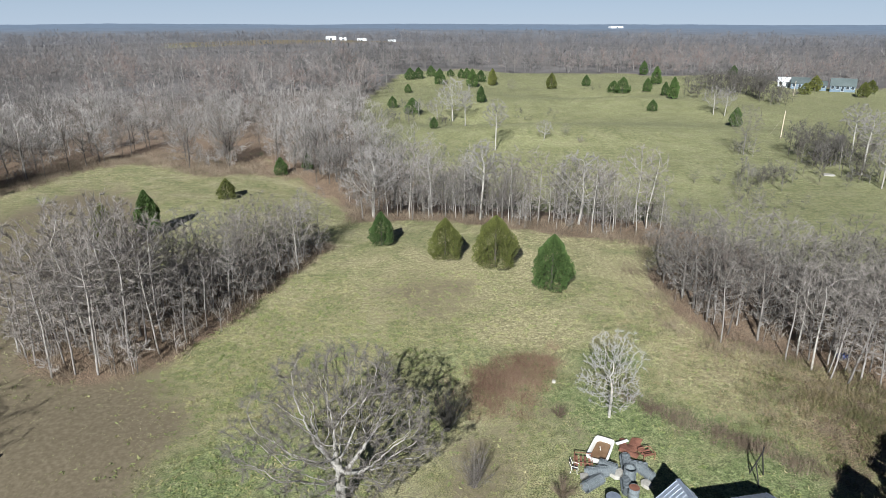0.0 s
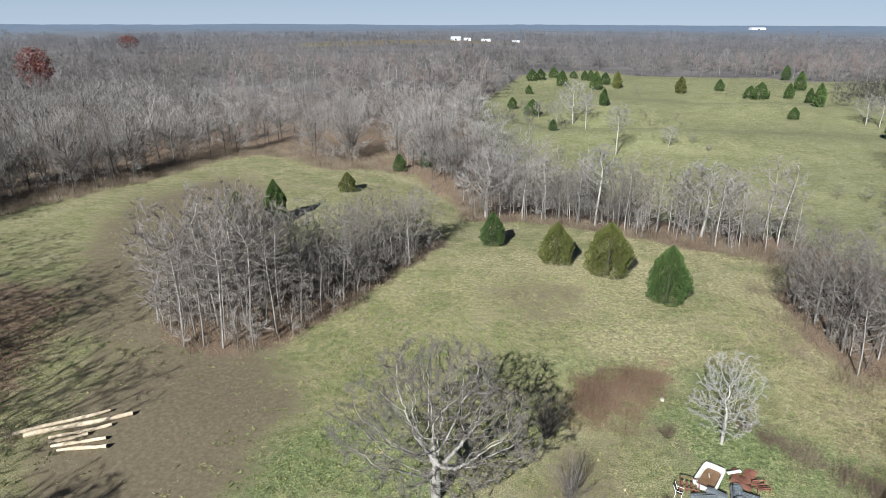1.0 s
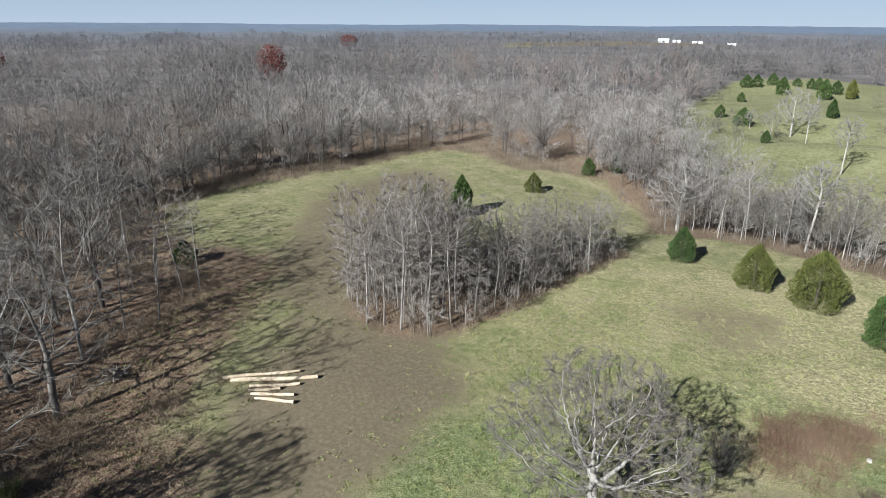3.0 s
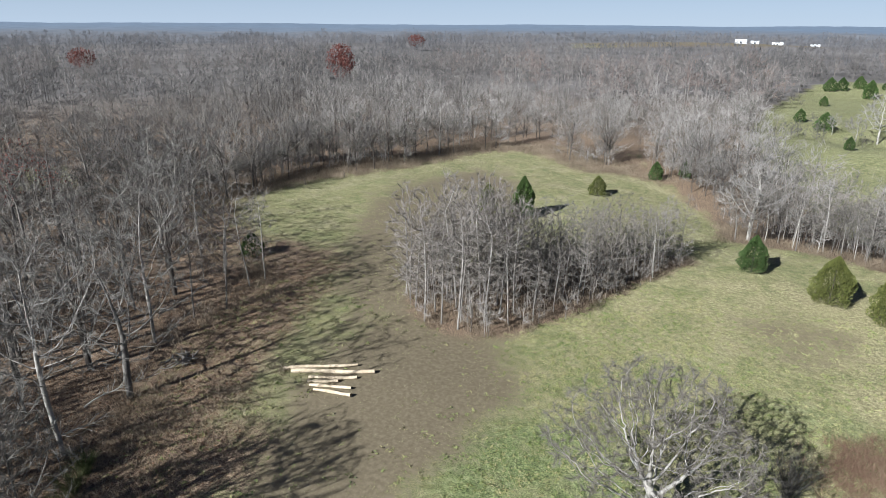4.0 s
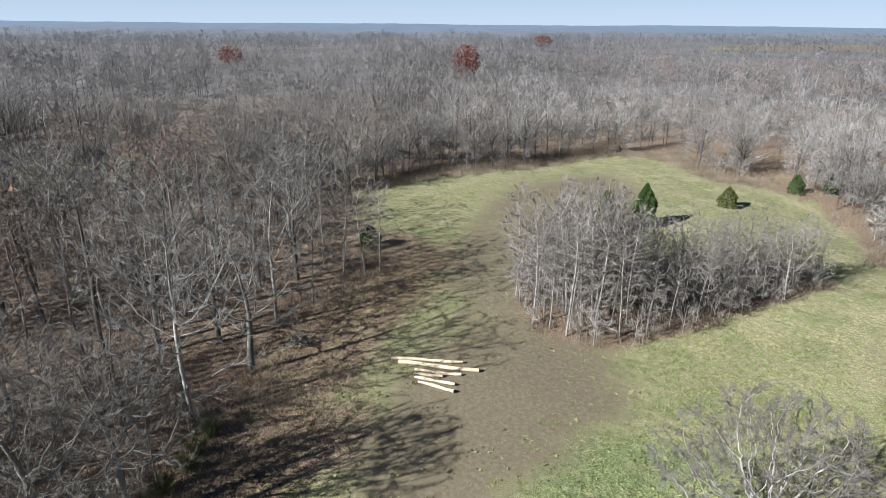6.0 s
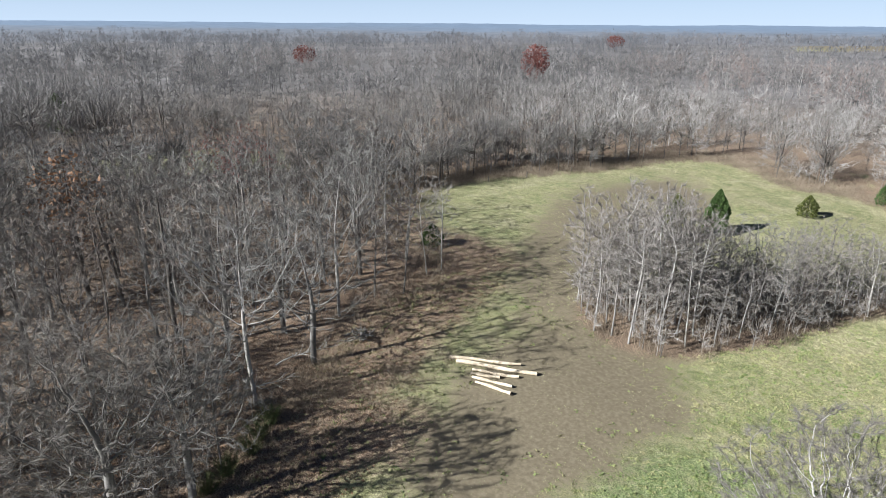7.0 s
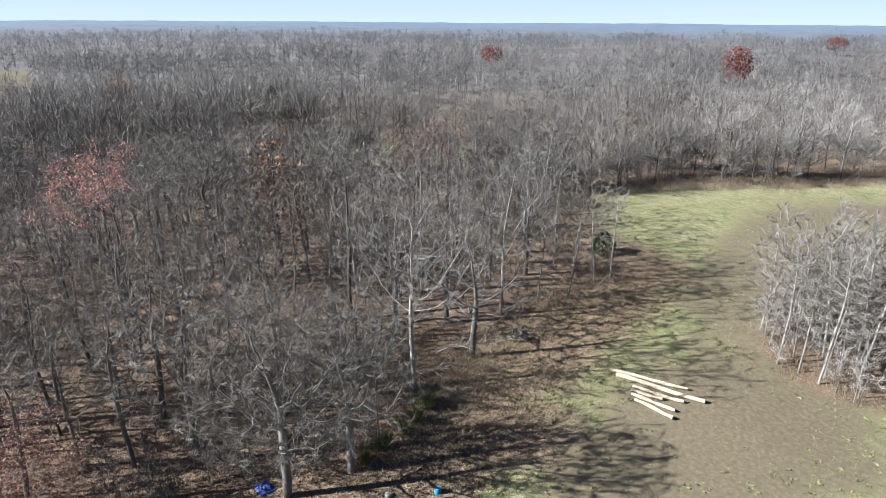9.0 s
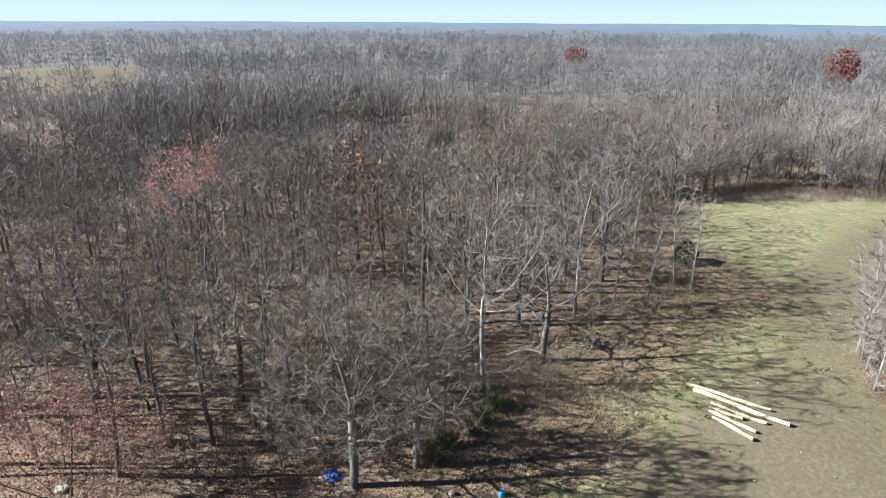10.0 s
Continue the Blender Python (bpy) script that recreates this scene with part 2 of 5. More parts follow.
TRACK = [(-48, 139), (-46, 153), (-43, 152), (-38, 140), (-20, 118), (-14, 98), (-17, 110), (-30, 128), (-40, 132)]
GLADES = [[(-155, 12), (-132, 14), (-118, 56), (-140, 64)], [(-300, -48), (-285, -110), (-430, -168), (-465, -82)],
          [(-322, 755), (-52, 826), (-39, 890), (-348, 851)], [(380, 1500), (700, 1420), (720, 1500), (400, 1600)]]


def wooded(x, y):
    w = ~inside(FIELD, x, y) & ~inside(PASTURE, x, y) & ~inside(TRACK, x, y)
    for gl in GLADES:
        w &= ~inside(gl, x, y)
    return w


def soft(dist, width):
    return np.clip(0.5 - dist / width, 0, 1)


def blob(x, y, cx, cy, rx, ry, turn=0.0):
    c, s = math.cos(radians(turn)), math.sin(radians(turn))
    u, v = (x - cx) * c + (y - cy) * s, -(x - cx) * s + (y - cy) * c
    return np.exp(-(u / rx) ** 2 - (v / ry) ** 2)


def raw_mesh(name, verts, tris, mats, index=None, tint=None, smooth=False):
    """One mesh out of arrays of vertices and triangles."""
    me = bpy.data.meshes.new(name)
    v, f = np.ascontiguousarray(verts, dtype=np.float32), np.ascontiguousarray(tris, dtype=np.int32)
    me.vertices.add(len(v))
    me.vertices.foreach_set("co", v.ravel())
    me.loops.add(f.size)
    me.loops.foreach_set("vertex_index", f.ravel())
    me.polygons.add(len(f))
    me.polygons.foreach_set("loop_start", np.arange(0, f.size, f.shape[1], dtype=np.int32))
    for m in mats:
        me.materials.append(m)
    if index is not None:
        me.polygons.foreach_set("material_index", np.ascontiguousarray(index, dtype=np.int32))
    if tint is not None:
        me.attributes.new("tint", "FLOAT", "POINT").data.foreach_set("value", np.ascontiguousarray(tint, dtype=np.float32))
    me.update(calc_edges=True)
    me.polygons.foreach_set("use_smooth", np.full(len(f), smooth))
    return me


# ---- the ground: one sheet out to the horizon, finer where the camera looks ----
def build_ground():
    angles = np.concatenate([np.arange(48, 206, 0.5), np.arange(206, 408, 4.0)])
    rings = np.concatenate([np.arange(2, 20, 2.0), 20 * np.exp(np.linspace(0, math.log(4950 / 20), 225))])
    A, Rr = np.meshgrid(np.radians(angles), rings)
    X, Y = Rr * np.cos(A), Rr * np.sin(A)
    Z = land(X, Y)
    n, k = A.shape
    V = np.stack([X, Y, Z], -1).reshape(-1, 3)
    V = np.vstack([V, [[0, 0, float(land(0, 0))]]])
    i, j = np.meshgrid(np.arange(n - 1), np.arange(k), indexing="ij")
    jn = (j + 1) % k
    q = np.stack([i * k + j, (i + 1) * k + j, (i + 1) * k + jn, i * k + jn], -1).reshape(-1, 4)
    T = np.vstack([q[:, [0, 1, 2]], q[:, [0, 2, 3]]])
    c = np.arange(k)
    T = np.vstack([T, np.stack([np.full(k, n * k), c, (c + 1) % k], -1)])
    x, y = V[:, 0], V[:, 1]
    d = np.hypot(x, y)
    wood = wooded(x, y)
    e_field, e_island = edge_distance(FIELD, x, y), edge_distance(ISLAND, x, y)
    e_past = edge_distance(PASTURE, x, y)
    litter = np.where(wood, soft(-e_field, 5) * soft(-e_past, 12), 0)
    litter = np.maximum(litter, soft(e_island - 0.5, 4))
    litter = np.maximum(litter, soft(edge_distance(TRACK, x, y), 6) * 0.9)
    litter = np.maximum(litter, 1.0 * blob(x, y, -39.5, 17.5, 12, 7.5, 52))
    litter = np.maximum(litter, np.where(x < -30, 1.0 * np.clip(1.15 + e_field / 13, 0, 1) * (e_field <= 0) * np.clip((75 - y) / 12, 0, 1), 0))
    litter = np.maximum(litter, 0.95 * blob(x, y, -33, 9, 5, 10, 10))
    litter = np.maximum(litter, 0.66 * blob(x, y, 35, 43, 8, 10) + 0.25 * blob(x, y, 31, 38, 6, 5))
    litter = np.maximum(litter, 0.5 * blob(x, y, 30, 58, 5, 14, -30))
    litter = np.maximum(litter, 0.6 * blob(x, y, -60, 46, 10, 4, 30))
    dirt = 1.1 * blob(x, y, -30, 40, 10, 11) + 0.9 * blob(x, y, -27, 27, 6.5, 9, 10) + 0.8 * blob(x, y, -43, 55, 9, 9, 0) \
        + 0.9 * blob(x, y, -52, 66, 7, 12, 35) + 0.8 * blob(x, y, -60, 83, 7, 14, 20) \
        + 0.55 * blob(x, y, -1, 68, 8, 10) + 0.5 * blob(x, y, -55, 92, 7, 25, 25) + 0.6 * blob(x, y, 3, 36, 4, 7, -20) + 0.3 * blob(x, y, 9, 43, 4, 5) + 0.55 * blob(x, y, -62, 98, 18, 24) + 0.2 * blob(x, y, 11, 39, 3, 3)
    lush = 0.9 * blob(x, y, -15, 34, 7, 8) + 0.95 * blob(x, y, 18, 39, 7, 6) + 0.8 * blob(x, y, 17, 52, 5, 3) + 0.2 * blob(x, y, -75, 75, 14, 22) \
        + 0.9 * blob(x, y, 20, 35, 9, 7) + 0.8 * blob(x, y, 12, 44, 5, 4) + 0.6 * blob(x, y, 3, 52, 10, 5) + 0.8 * blob(x, y, -11, 30, 8, 8) + 0.7 * blob(x, y, 12, 28, 12, 4) + np.where(e_past < 0, 0.5, 0)
    dry = 0.7 * blob(x, y, 10, 56, 7, 5, 10) + 0.7 * blob(x, y, 25, 49, 7, 10, -25) + 0.6 * soft(np.abs(e_field) - 3, 9) \
        + 0.75 * blob(x, y, 6, 78, 25, 12) + 0.5 * blob(x, y, 2, 63, 16, 9) + 0.5 * blob(x, y, -20, 58, 8, 14, -30)
    dirt = dirt + 2.0 * blob(x, y, -372, -102, 95, 65) + 1.2 * blob(x, y, -167, 838, 205, 77)
    dry = dry + 0.5 * blob(x, y, -60, 105, 22, 26)
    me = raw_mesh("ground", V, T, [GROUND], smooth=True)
    # haze_woods and horizon weigh the distance haze coloured into the ground
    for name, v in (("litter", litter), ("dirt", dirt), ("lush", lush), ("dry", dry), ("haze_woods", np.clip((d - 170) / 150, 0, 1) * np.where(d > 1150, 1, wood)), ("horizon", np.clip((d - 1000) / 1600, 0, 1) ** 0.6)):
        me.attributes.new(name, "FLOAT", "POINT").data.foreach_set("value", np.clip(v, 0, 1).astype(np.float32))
    return tagged(new("ground", me), "rolling pasture with worn dirt, dry grass and leaf litter", "ground", kind="structure")


def ground_material():
    m, nt, b = mat("pasture", 0.95)
    co = nt.nodes.new("ShaderNodeTexCoord").outputs["Object"]
    wide, mid, fine, grit = (noise_tex(nt, co, s, dt, 0.6) for s, dt in ((0.035, 4), (0.2, 5), (2.6, 7), (10.0, 5)))

    def zone(name, lo, hi):
        at = nt.nodes.new("ShaderNodeAttribute")
        at.attribute_name = name
        k = maths(nt, "ADD", at.outputs["Fac"], maths(nt, "MULTIPLY", maths(nt, "SUBTRACT", mid, 0.5), 0.9))
        k = maths(nt, "ADD", k, maths(nt, "MULTIPLY", maths(nt, "SUBTRACT", fine, 0.5), 0.7))
        r = nt.nodes.new("ShaderNodeMapRange")
        r.interpolation_type = "SMOOTHSTEP"
        nt.links.new(k, r.inputs[0])
        r.inputs[1].default_value, r.inputs[2].default_value = lo, hi
        return r.outputs[0]

    turn = nt.nodes.new("ShaderNodeMapping")
    turn.inputs["Rotation"].default_value = (0, 0, 0.25)
    turn.inputs["Scale"].default_value = (0.22, 1.1, 1.0)
    nt.links.new(co, turn.inputs["Vector"])
    streak = noise_tex(nt, turn.outputs[0], 0.9, 5, 0.65)
    grass = ramp(nt, fine, ((0.38, (0.085, 0.086, 0.038)), (0.5, (0.195, 0.192, 0.10)), (0.62, (0.35, 0.33, 0.205))))
    patch = ramp(nt, mid, ((0.40, (0.15, 0.162, 0.068)), (0.5, (0.225, 0.212, 0.105)), (0.60, (0.30, 0.27, 0.17))))
    col = mixed(nt, 0.5, grass, patch)
    col = mixed(nt, ramp(nt, streak, ((0.52, (0, 0, 0)), (0.66, (0.35, 0.35, 0.35)))), col, (0.33, 0.31, 0.19))
    col = mixed(nt, ramp(nt, streak, ((0.34, (0.35, 0.35, 0.35)), (0.46, (0, 0, 0)))), col, (0.15, 0.14, 0.07))
    clump = noise_tex(nt, co, 1.3, 7, 0.75)
    col = mixed(nt, ramp(nt, clump, ((0.535, (0, 0, 0)), (0.60, (0.7, 0.7, 0.7)))), col, (0.10, 0.115, 0.05))
    col = mixed(nt, ramp(nt, clump, ((0.40, (0.6, 0.6, 0.6)), (0.46, (0, 0, 0)))), col, (0.29, 0.255, 0.15))
    lushc = ramp(nt, fine, ((0.37, (0.085, 0.108, 0.045)), (0.5, (0.158, 0.192, 0.082)), (0.64, (0.27, 0.295, 0.15))))
    lushc = mixed(nt, ramp(nt, clump, ((0.52, (0, 0, 0)), (0.60, (0.75, 0.75, 0.75)))), lushc, (0.085, 0.105, 0.045))
    lushc = mixed(nt, ramp(nt, mid, ((0.52, (0, 0, 0)), (0.66, (0.7, 0.7, 0.7)))), lushc, (0.24, 0.225, 0.125))
    dryc = ramp(nt, fine, ((0.36, (0.165, 0.148, 0.082)), (0.64, (0.41, 0.37, 0.22))))
    dirtc = ramp(nt, fine, ((0.34, (0.126, 0.102, 0.066)), (0.5, (0.152, 0.124, 0.081)), (0.66, (0.185, 0.154, 0.104))))
    litc = ramp(nt, grit, ((0.38, (0.045, 0.031, 0.023)), (0.5, (0.155, 0.108, 0.073)), (0.63, (0.36, 0.265, 0.185))))
    col = mixed(nt, zone("lush", 0.3, 0.85), col, lushc)
    col = mixed(nt, zone("dry", 0.35, 0.9), col, dryc)
    speck = ramp(nt, grit, ((0.40, (0.45, 0.45, 0.44)), (0.50, (0.95, 0.95, 0.94)), (0.60, (1.45, 1.44, 1.38))))
    col = mixed(nt, 1.0, col, speck, "MULTIPLY")
    pebble = noise_tex(nt, co, 9.0, 6, 0.7)
    dirtc = mixed(nt, 1.0, dirtc, ramp(nt, pebble, ((0.30, (0.9, 0.9, 0.9)), (0.62, (1.0, 1.0, 1.0)), (0.72, (1.22, 1.2, 1.16)))), "MULTIPLY")
    col = mixed(nt, zone("dirt", 0.25, 0.7), col, dirtc)
    col = mixed(nt, zone("litter", 0.3, 0.7), col, litc)
    # aerial haze put into the colour: far woods' floor greyed, bluer towards the horizon
    at = nt.nodes.new("ShaderNodeAttribute")
    at.attribute_name = "haze_woods"
    hazed_far_tone = ramp(nt, noise_tex(nt, co, 0.012, 8, 0.7), ((0.38, (0.10, 0.092, 0.088)), (0.62, (0.165, 0.153, 0.146))))
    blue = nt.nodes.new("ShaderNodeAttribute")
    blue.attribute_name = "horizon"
    hazed_far_tone = mixed(nt, blue.outputs["Fac"], hazed_far_tone, (0.125, 0.165, 0.222))
    col = mixed(nt, at.outputs["Fac"], col, hazed_far_tone)
    tone = ramp(nt, wide, ((0.3, (0.86, 0.86, 0.86)), (0.7, (1.1, 1.1, 1.1))))
    col = mixed(nt, 1.0, col, tone, "MULTIPLY")
    nt.links.new(col, b.inputs["Base Color"])
    bump(nt, b, maths(nt, "ADD", maths(nt, "MULTIPLY", fine, 0.5), grit), 0.5, 0.03)
    return m


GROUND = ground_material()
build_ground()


# ================= makers of shapes =================
def part(name, me, parent, label="", m=None):
    ob = new(name, me)
    ob.parent = parent
    if m is not None:
        ob.matrix_basis = m
    return tagged(ob, label)


def tube(points, radii, sides):
    """A tapering pipe along a line of points: vertices and triangles."""
    p = np.asarray(points, float)
    n = len(p)
    d = np.gradient(p, axis=0)
    d /= np.linalg.norm(d, axis=1, keepdims=True) + 1e-9
    ref = np.where(np.abs(d[:, 2:3]) > 0.9, np.array([[1.0, 0, 0]]), np.array([[0, 0, 1.0]]))
    u = np.cross(d, ref)
    u /= np.linalg.norm(u, axis=1, keepdims=True) + 1e-9
    w = np.cross(d, u)
    a = np.arange(sides) * 2 * math.pi / sides
    r = np.asarray(radii, float)[:, None, None]
    V = p[:, None] + r * (u[:, None] * np.cos(a)[None, :, None] + w[:, None] * np.sin(a)[None, :, None])
    i, j = np.meshgrid(np.arange(n - 1), np.arange(sides), indexing="ij")
    jn = (j + 1) % sides
    q = np.stack([i * sides + j, (i + 1) * sides + j, (i + 1) * sides + jn, i * sides + jn], -1).reshape(-1, 4)
    return V.reshape(-1, 3), np.vstack([q[:, [0, 1, 2]], q[:, [0, 2, 3]]])


def slivers(start, way, width, rng):
    """Thin twig blades, one triangle each."""
    n = len(start)
    side = np.cross(way, rng.normal(size=(n, 3)))
    side /= np.linalg.norm(side, axis=1, keepdims=True) + 1e-9
    side *= np.asarray(width).reshape(-1, 1) / 2
    V = np.stack([start - side, start + side, start + way], 1).reshape(-1, 3)
    return V, np.arange(3 * n).reshape(-1, 3)


def ribbon(points, radii, rng):
    """A thin flat stem along a line of points."""
    p = np.asarray(points, float)
    d = np.gradient(p, axis=0)
    side = np.cross(d, rng.normal(size=3))
    side /= np.linalg.norm(side, axis=1, keepdims=True) + 1e-9
    side *= np.asarray(radii, float)[:, None]
    V = np.stack([p - side, p + side], 1).reshape(-1, 3)
    i = np.arange(len(p) - 1)[:, None] * 2
    return V, np.vstack([i + [[0, 1, 3]], i + [[0, 3, 2]]])


def scraps(centre, size, rng, lean=None):
    """Leaves or sprays, one kite of two triangles each."""
    n = len(centre)
    a = rng.normal(size=(n, 3)) if lean is None else lean
    a = a / (np.linalg.norm(a, axis=1, keepdims=True) + 1e-9)
    bv = np.cross(a, rng.normal(size=(n, 3)))
    bv /= np.linalg.norm(bv, axis=1, keepdims=True) + 1e-9
    s = np.asarray(size).reshape(-1, 1) * np.ones((n, 1))
    V = np.stack([centre - a * s, centre + bv * s * 0.6, centre + a * s, centre - bv * s * 0.6], 1).reshape(-1, 3)
    i = np.arange(n)[:, None] * 4
    return V, np.vstack([i + [[0, 1, 2]], i + [[0, 2, 3]]])


def joined(pieces):
    V, T, k = [], [], 0
    for v, t in pieces:
        V.append(v)
        T.append(t + k)
        k += len(v)
    return np.vstack(V), np.vstack(T)


def unit(v):
    return v / (np.linalg.norm(v, axis=-1, keepdims=True) + 1e-9)


def limb(rng, p, d, length, n, wander, lift):
    """A wandering line of n + 1 points."""
    pts = [np.array(p, float)]
    for _ in range(n):
        d = unit(d + rng.normal(size=3) * wander + np.array([0, 0, lift]))
        pts.append(pts[-1] + d * length / n)
    return np.array(pts)


HABITS = {  # clear stem, leader, crown centre, crown half-width, crown half-height, narrow foot, girth
    "tall": (0.40, 0.66, 0.71, 0.26, 0.30, 0.9, 2.8),
    "vase": (0.22, 0.42, 0.66, 0.34, 0.34, 0.75, 2.4),
    "oak": (0.22, 0.38, 0.61, 0.44, 0.38, 1.6, 2.7),
    "slim": (0.14, 0.72, 0.57, 0.19, 0.42, 0.8, 1.2),
    "low_fork": (0.07, 0.17, 0.53, 0.36, 0.47, 2.2, 0.9),
    "bushy": (0.07, 0.62, 0.54, 0.20, 0.46, 0.9, 1.3),
    "column": (0.09, 0.34, 0.54, 0.32, 0.46, 1.9, 1.2),
    "spread": (0.20, 0.26, 0.55, 0.54, 0.44, 3.0, 1.5),
    "twisted": (0.18, 0.45, 0.55, 0.33, 0.44, 3.0, 1.2),
}


def bare_tree(seed, habit, height, points=460, step=0.038, sprigs=4, leaf=0, leaf_high=0.0, thick=1.0, jitter=0.07, stout=1.0, twig=0.85, leaf_side=None, leaf_size=(0.06, 0.12), spray=False):
    """A leafless tree, foot at the origin, whose limbs grow towards points strewn through the crown: stem and limbs,
    then branches with twigs, then leaves that cling on."""
    rng = np.random.default_rng(seed)
    clear, leader, cz, rx, rz, foot, girth = HABITS[habit]
    c = unit(rng.normal(size=(points * 4, 3))) * rng.random((points * 4, 1)) ** (0.33 if rx < 0.3 else 0.26)
    c = c * np.array([[rx, rx, rz]]) + np.array([[0, 0, cz]])
    lump = 1 + 0.22 * np.sin(3 * np.arctan2(c[:, 1], c[:, 0]) + seed) * np.sin(7 * c[:, 2] + seed)
    c[:, :2] *= lump[:, None]
    c = c[(c[:, 2] > clear * 0.9) & (np.hypot(c[:, 0], c[:, 1]) < foot * (c[:, 2] - clear * 0.7) + 0.02)][:points]
    D, near, kill = step, step * 7, step * 1.5
    nodes, parent = [np.array([0, 0, -0.03])], [-1]
    d = np.array([rng.normal() * 0.03, rng.normal() * 0.03, 1.0])
    while nodes[-1][2] < leader:
        d = unit(d + rng.normal(size=3) * 0.03 + np.array([0, 0, 0.12]))
        nodes.append(nodes[-1] + d * D)
        parent.append(len(nodes) - 2)
    alive = c.copy()
    for _ in range(70):
        if not len(alive) or len(nodes) > 2600:
            break
        P = np.array(nodes)
        D2 = ((alive[:, None] - P[None]) ** 2).sum(-1)
        D2[:, P[:, 2] < clear * 0.85] = 1e9
        close = D2.argmin(1)
        ok = D2[np.arange(len(alive)), close] < (near * 3) ** 2
        grown = 0
        for q in np.unique(close[ok]):
            way = unit(alive[ok & (close == q)] - P[q]).sum(0)
            way = unit(unit(way) + rng.normal(size=3) * jitter + np.array([0, 0, 0.30 if rx < 0.3 else 0.10]))
            new_p = P[q] + way * D
            if ((P - new_p) ** 2).sum(1).min() < (D * 0.35) ** 2:
                new_p = P[q] + unit(way + rng.normal(size=3) * 0.8) * D
            nodes.append(new_p)
            parent.append(int(q))
            grown += 1
        P = np.array(nodes)
        D2 = ((alive[:, None] - P[None]) ** 2).sum(-1).min(1)
        alive = alive[D2 > kill * kill]
        if not grown:
            break
    P = np.array(nodes) * height
    parent = np.array(parent)
    n = len(P)
    kids = [[] for _ in range(n)]
    for k in range(1, n):
        kids[parent[k]].append(k)
    tip = 0.0088 * thick * (height / 14) ** 0.4
    rad = np.zeros(n)
    for k in range(n - 1, -1, -1):
        rad[k] = tip if not kids[k] else (sum(rad[q] ** 2.25 for q in kids[k])) ** (1 / 2.25)
    rad *= 1 + (max(girth * stout * 0.9, 1.35) - 1) * np.clip((rad - 1.2 * tip) / (6 * tip), 0, 1)
    rad[0] *= 1.35
    wood, boughs, crown, lp = [], [], [], []
    todo = [(0, None)]
    while todo:
        a, before = todo.pop()
        chain = [a] if before is None else [before, a]
        while kids[chain[-1]]:
            ks = sorted(kids[chain[-1]], key=lambda q: -rad[q])
            todo.extend((q, chain[-1]) for q in ks[1:])
            chain.append(ks[0])
        line, r = P[chain], rad[chain].copy()
        if before is not None:
            r[0] = min(r[0], r[1] * 1.15)
        r[-1] *= 0.4
        if len(line) < 2:
            continue
        top = r.max()
        thin = top < 4.2 * tip
        if thin and len(line) > 3:
            keep = np.r_[0:len(line):2] if (len(line) % 2) else np.r_[0:len(line):2, len(line) - 1]
            line, r = line[keep], r[keep]
        if top < 2.1 * tip:
            crown.append(ribbon(line, r, rng))
        else:
            (boughs if thin else wood).append(tube(line, r, 3 if top < 7 * tip else 6))
    fine = np.nonzero((rad < 2.2 * tip) & (parent >= 0))[0]
    ends = np.array([not kids[k] for k in fine])
    who = np.repeat(fine, np.where(ends, 2 * sprigs, sprigs))
    grow = P[who] - P[parent[who]]
    s1 = P[who] - grow * rng.random((len(who), 1))
    size = (height / 14) ** 0.5
    d1 = unit(unit(grow) + rng.normal(size=(len(who), 3)) * 0.32 + np.array([[0, 0, 0.3 if rx < 0.4 else 0.12]])) * rng.uniform(0.4, 1.0, (len(who), 1)) * twig * size
    s2 = s1 + d1 * rng.uniform(0.25, 0.7, (len(who), 1))
    d2 = unit(unit(d1) + rng.normal(size=(len(who), 3)) * 0.55) * rng.uniform(0.3, 0.65, (len(who), 1)) * twig * size
    if leaf:
        for k in fine:
            if P[k][2] > height * leaf_high and (leaf_side is None or P[k][0] * leaf_side[0] + P[k][1] * leaf_side[1] > leaf_side[2]):
                lp.extend(P[k] + rng.normal(size=3) * 0.35 for _ in range(leaf))
    w1 = 0.025 * thick * (height / 14) ** 0.4
    if spray:
        tw = slivers(np.vstack([s1, s2]), np.vstack([d1, d2]), np.concatenate([np.full(len(who), w1 * 0.8), np.full(len(who), w1 * 0.65)]), rng)
    else:
        tw = slivers(s1, d1, np.full(len(who), w1), rng)
    V, T = joined(boughs + crown + [tw])
    bark_tris = sum(len(q[1]) for q in boughs)
    out = [joined(wood), (V, T, np.arange(len(T)) < bark_tris)]
    if leaf:
        out.append(scraps(np.array(lp), rng.uniform(*leaf_size, len(lp)), rng))
    return out


def tree_thing(name, arrays, bark, twig, leaves=None):
    """A tree as an Empty at its foot with stem, crown and leaves below it."""
    ob = new(name)
    part("trunk", raw_mesh("trunk", *arrays[0], [bark], smooth=True), ob)
    part("crown", raw_mesh("crown", *arrays[1][:2], [twig, bark], arrays[1][2]), ob)
    if leaves and len(arrays) > 2:
        part("leaves", raw_mesh("leaves", *arrays[2], [leaves]), ob)
    return ob


def stand(x, y, turn=0.0, s=1.0, sink=0.0, tilt=0.0, tilt_to=0.0, sz=None):
    """A pose on the ground."""
    m = Matrix.Translation((x, y, float(land(x, y)) - sink)) @ Matrix.Rotation(radians(tilt), 4, Vector((-math.sin(radians(tilt_to)), math.cos(radians(tilt_to)), 0)))
    return m @ Matrix.Rotation(radians(turn), 4, "Z") @ Matrix.Diagonal((s, s, sz or s, 1))


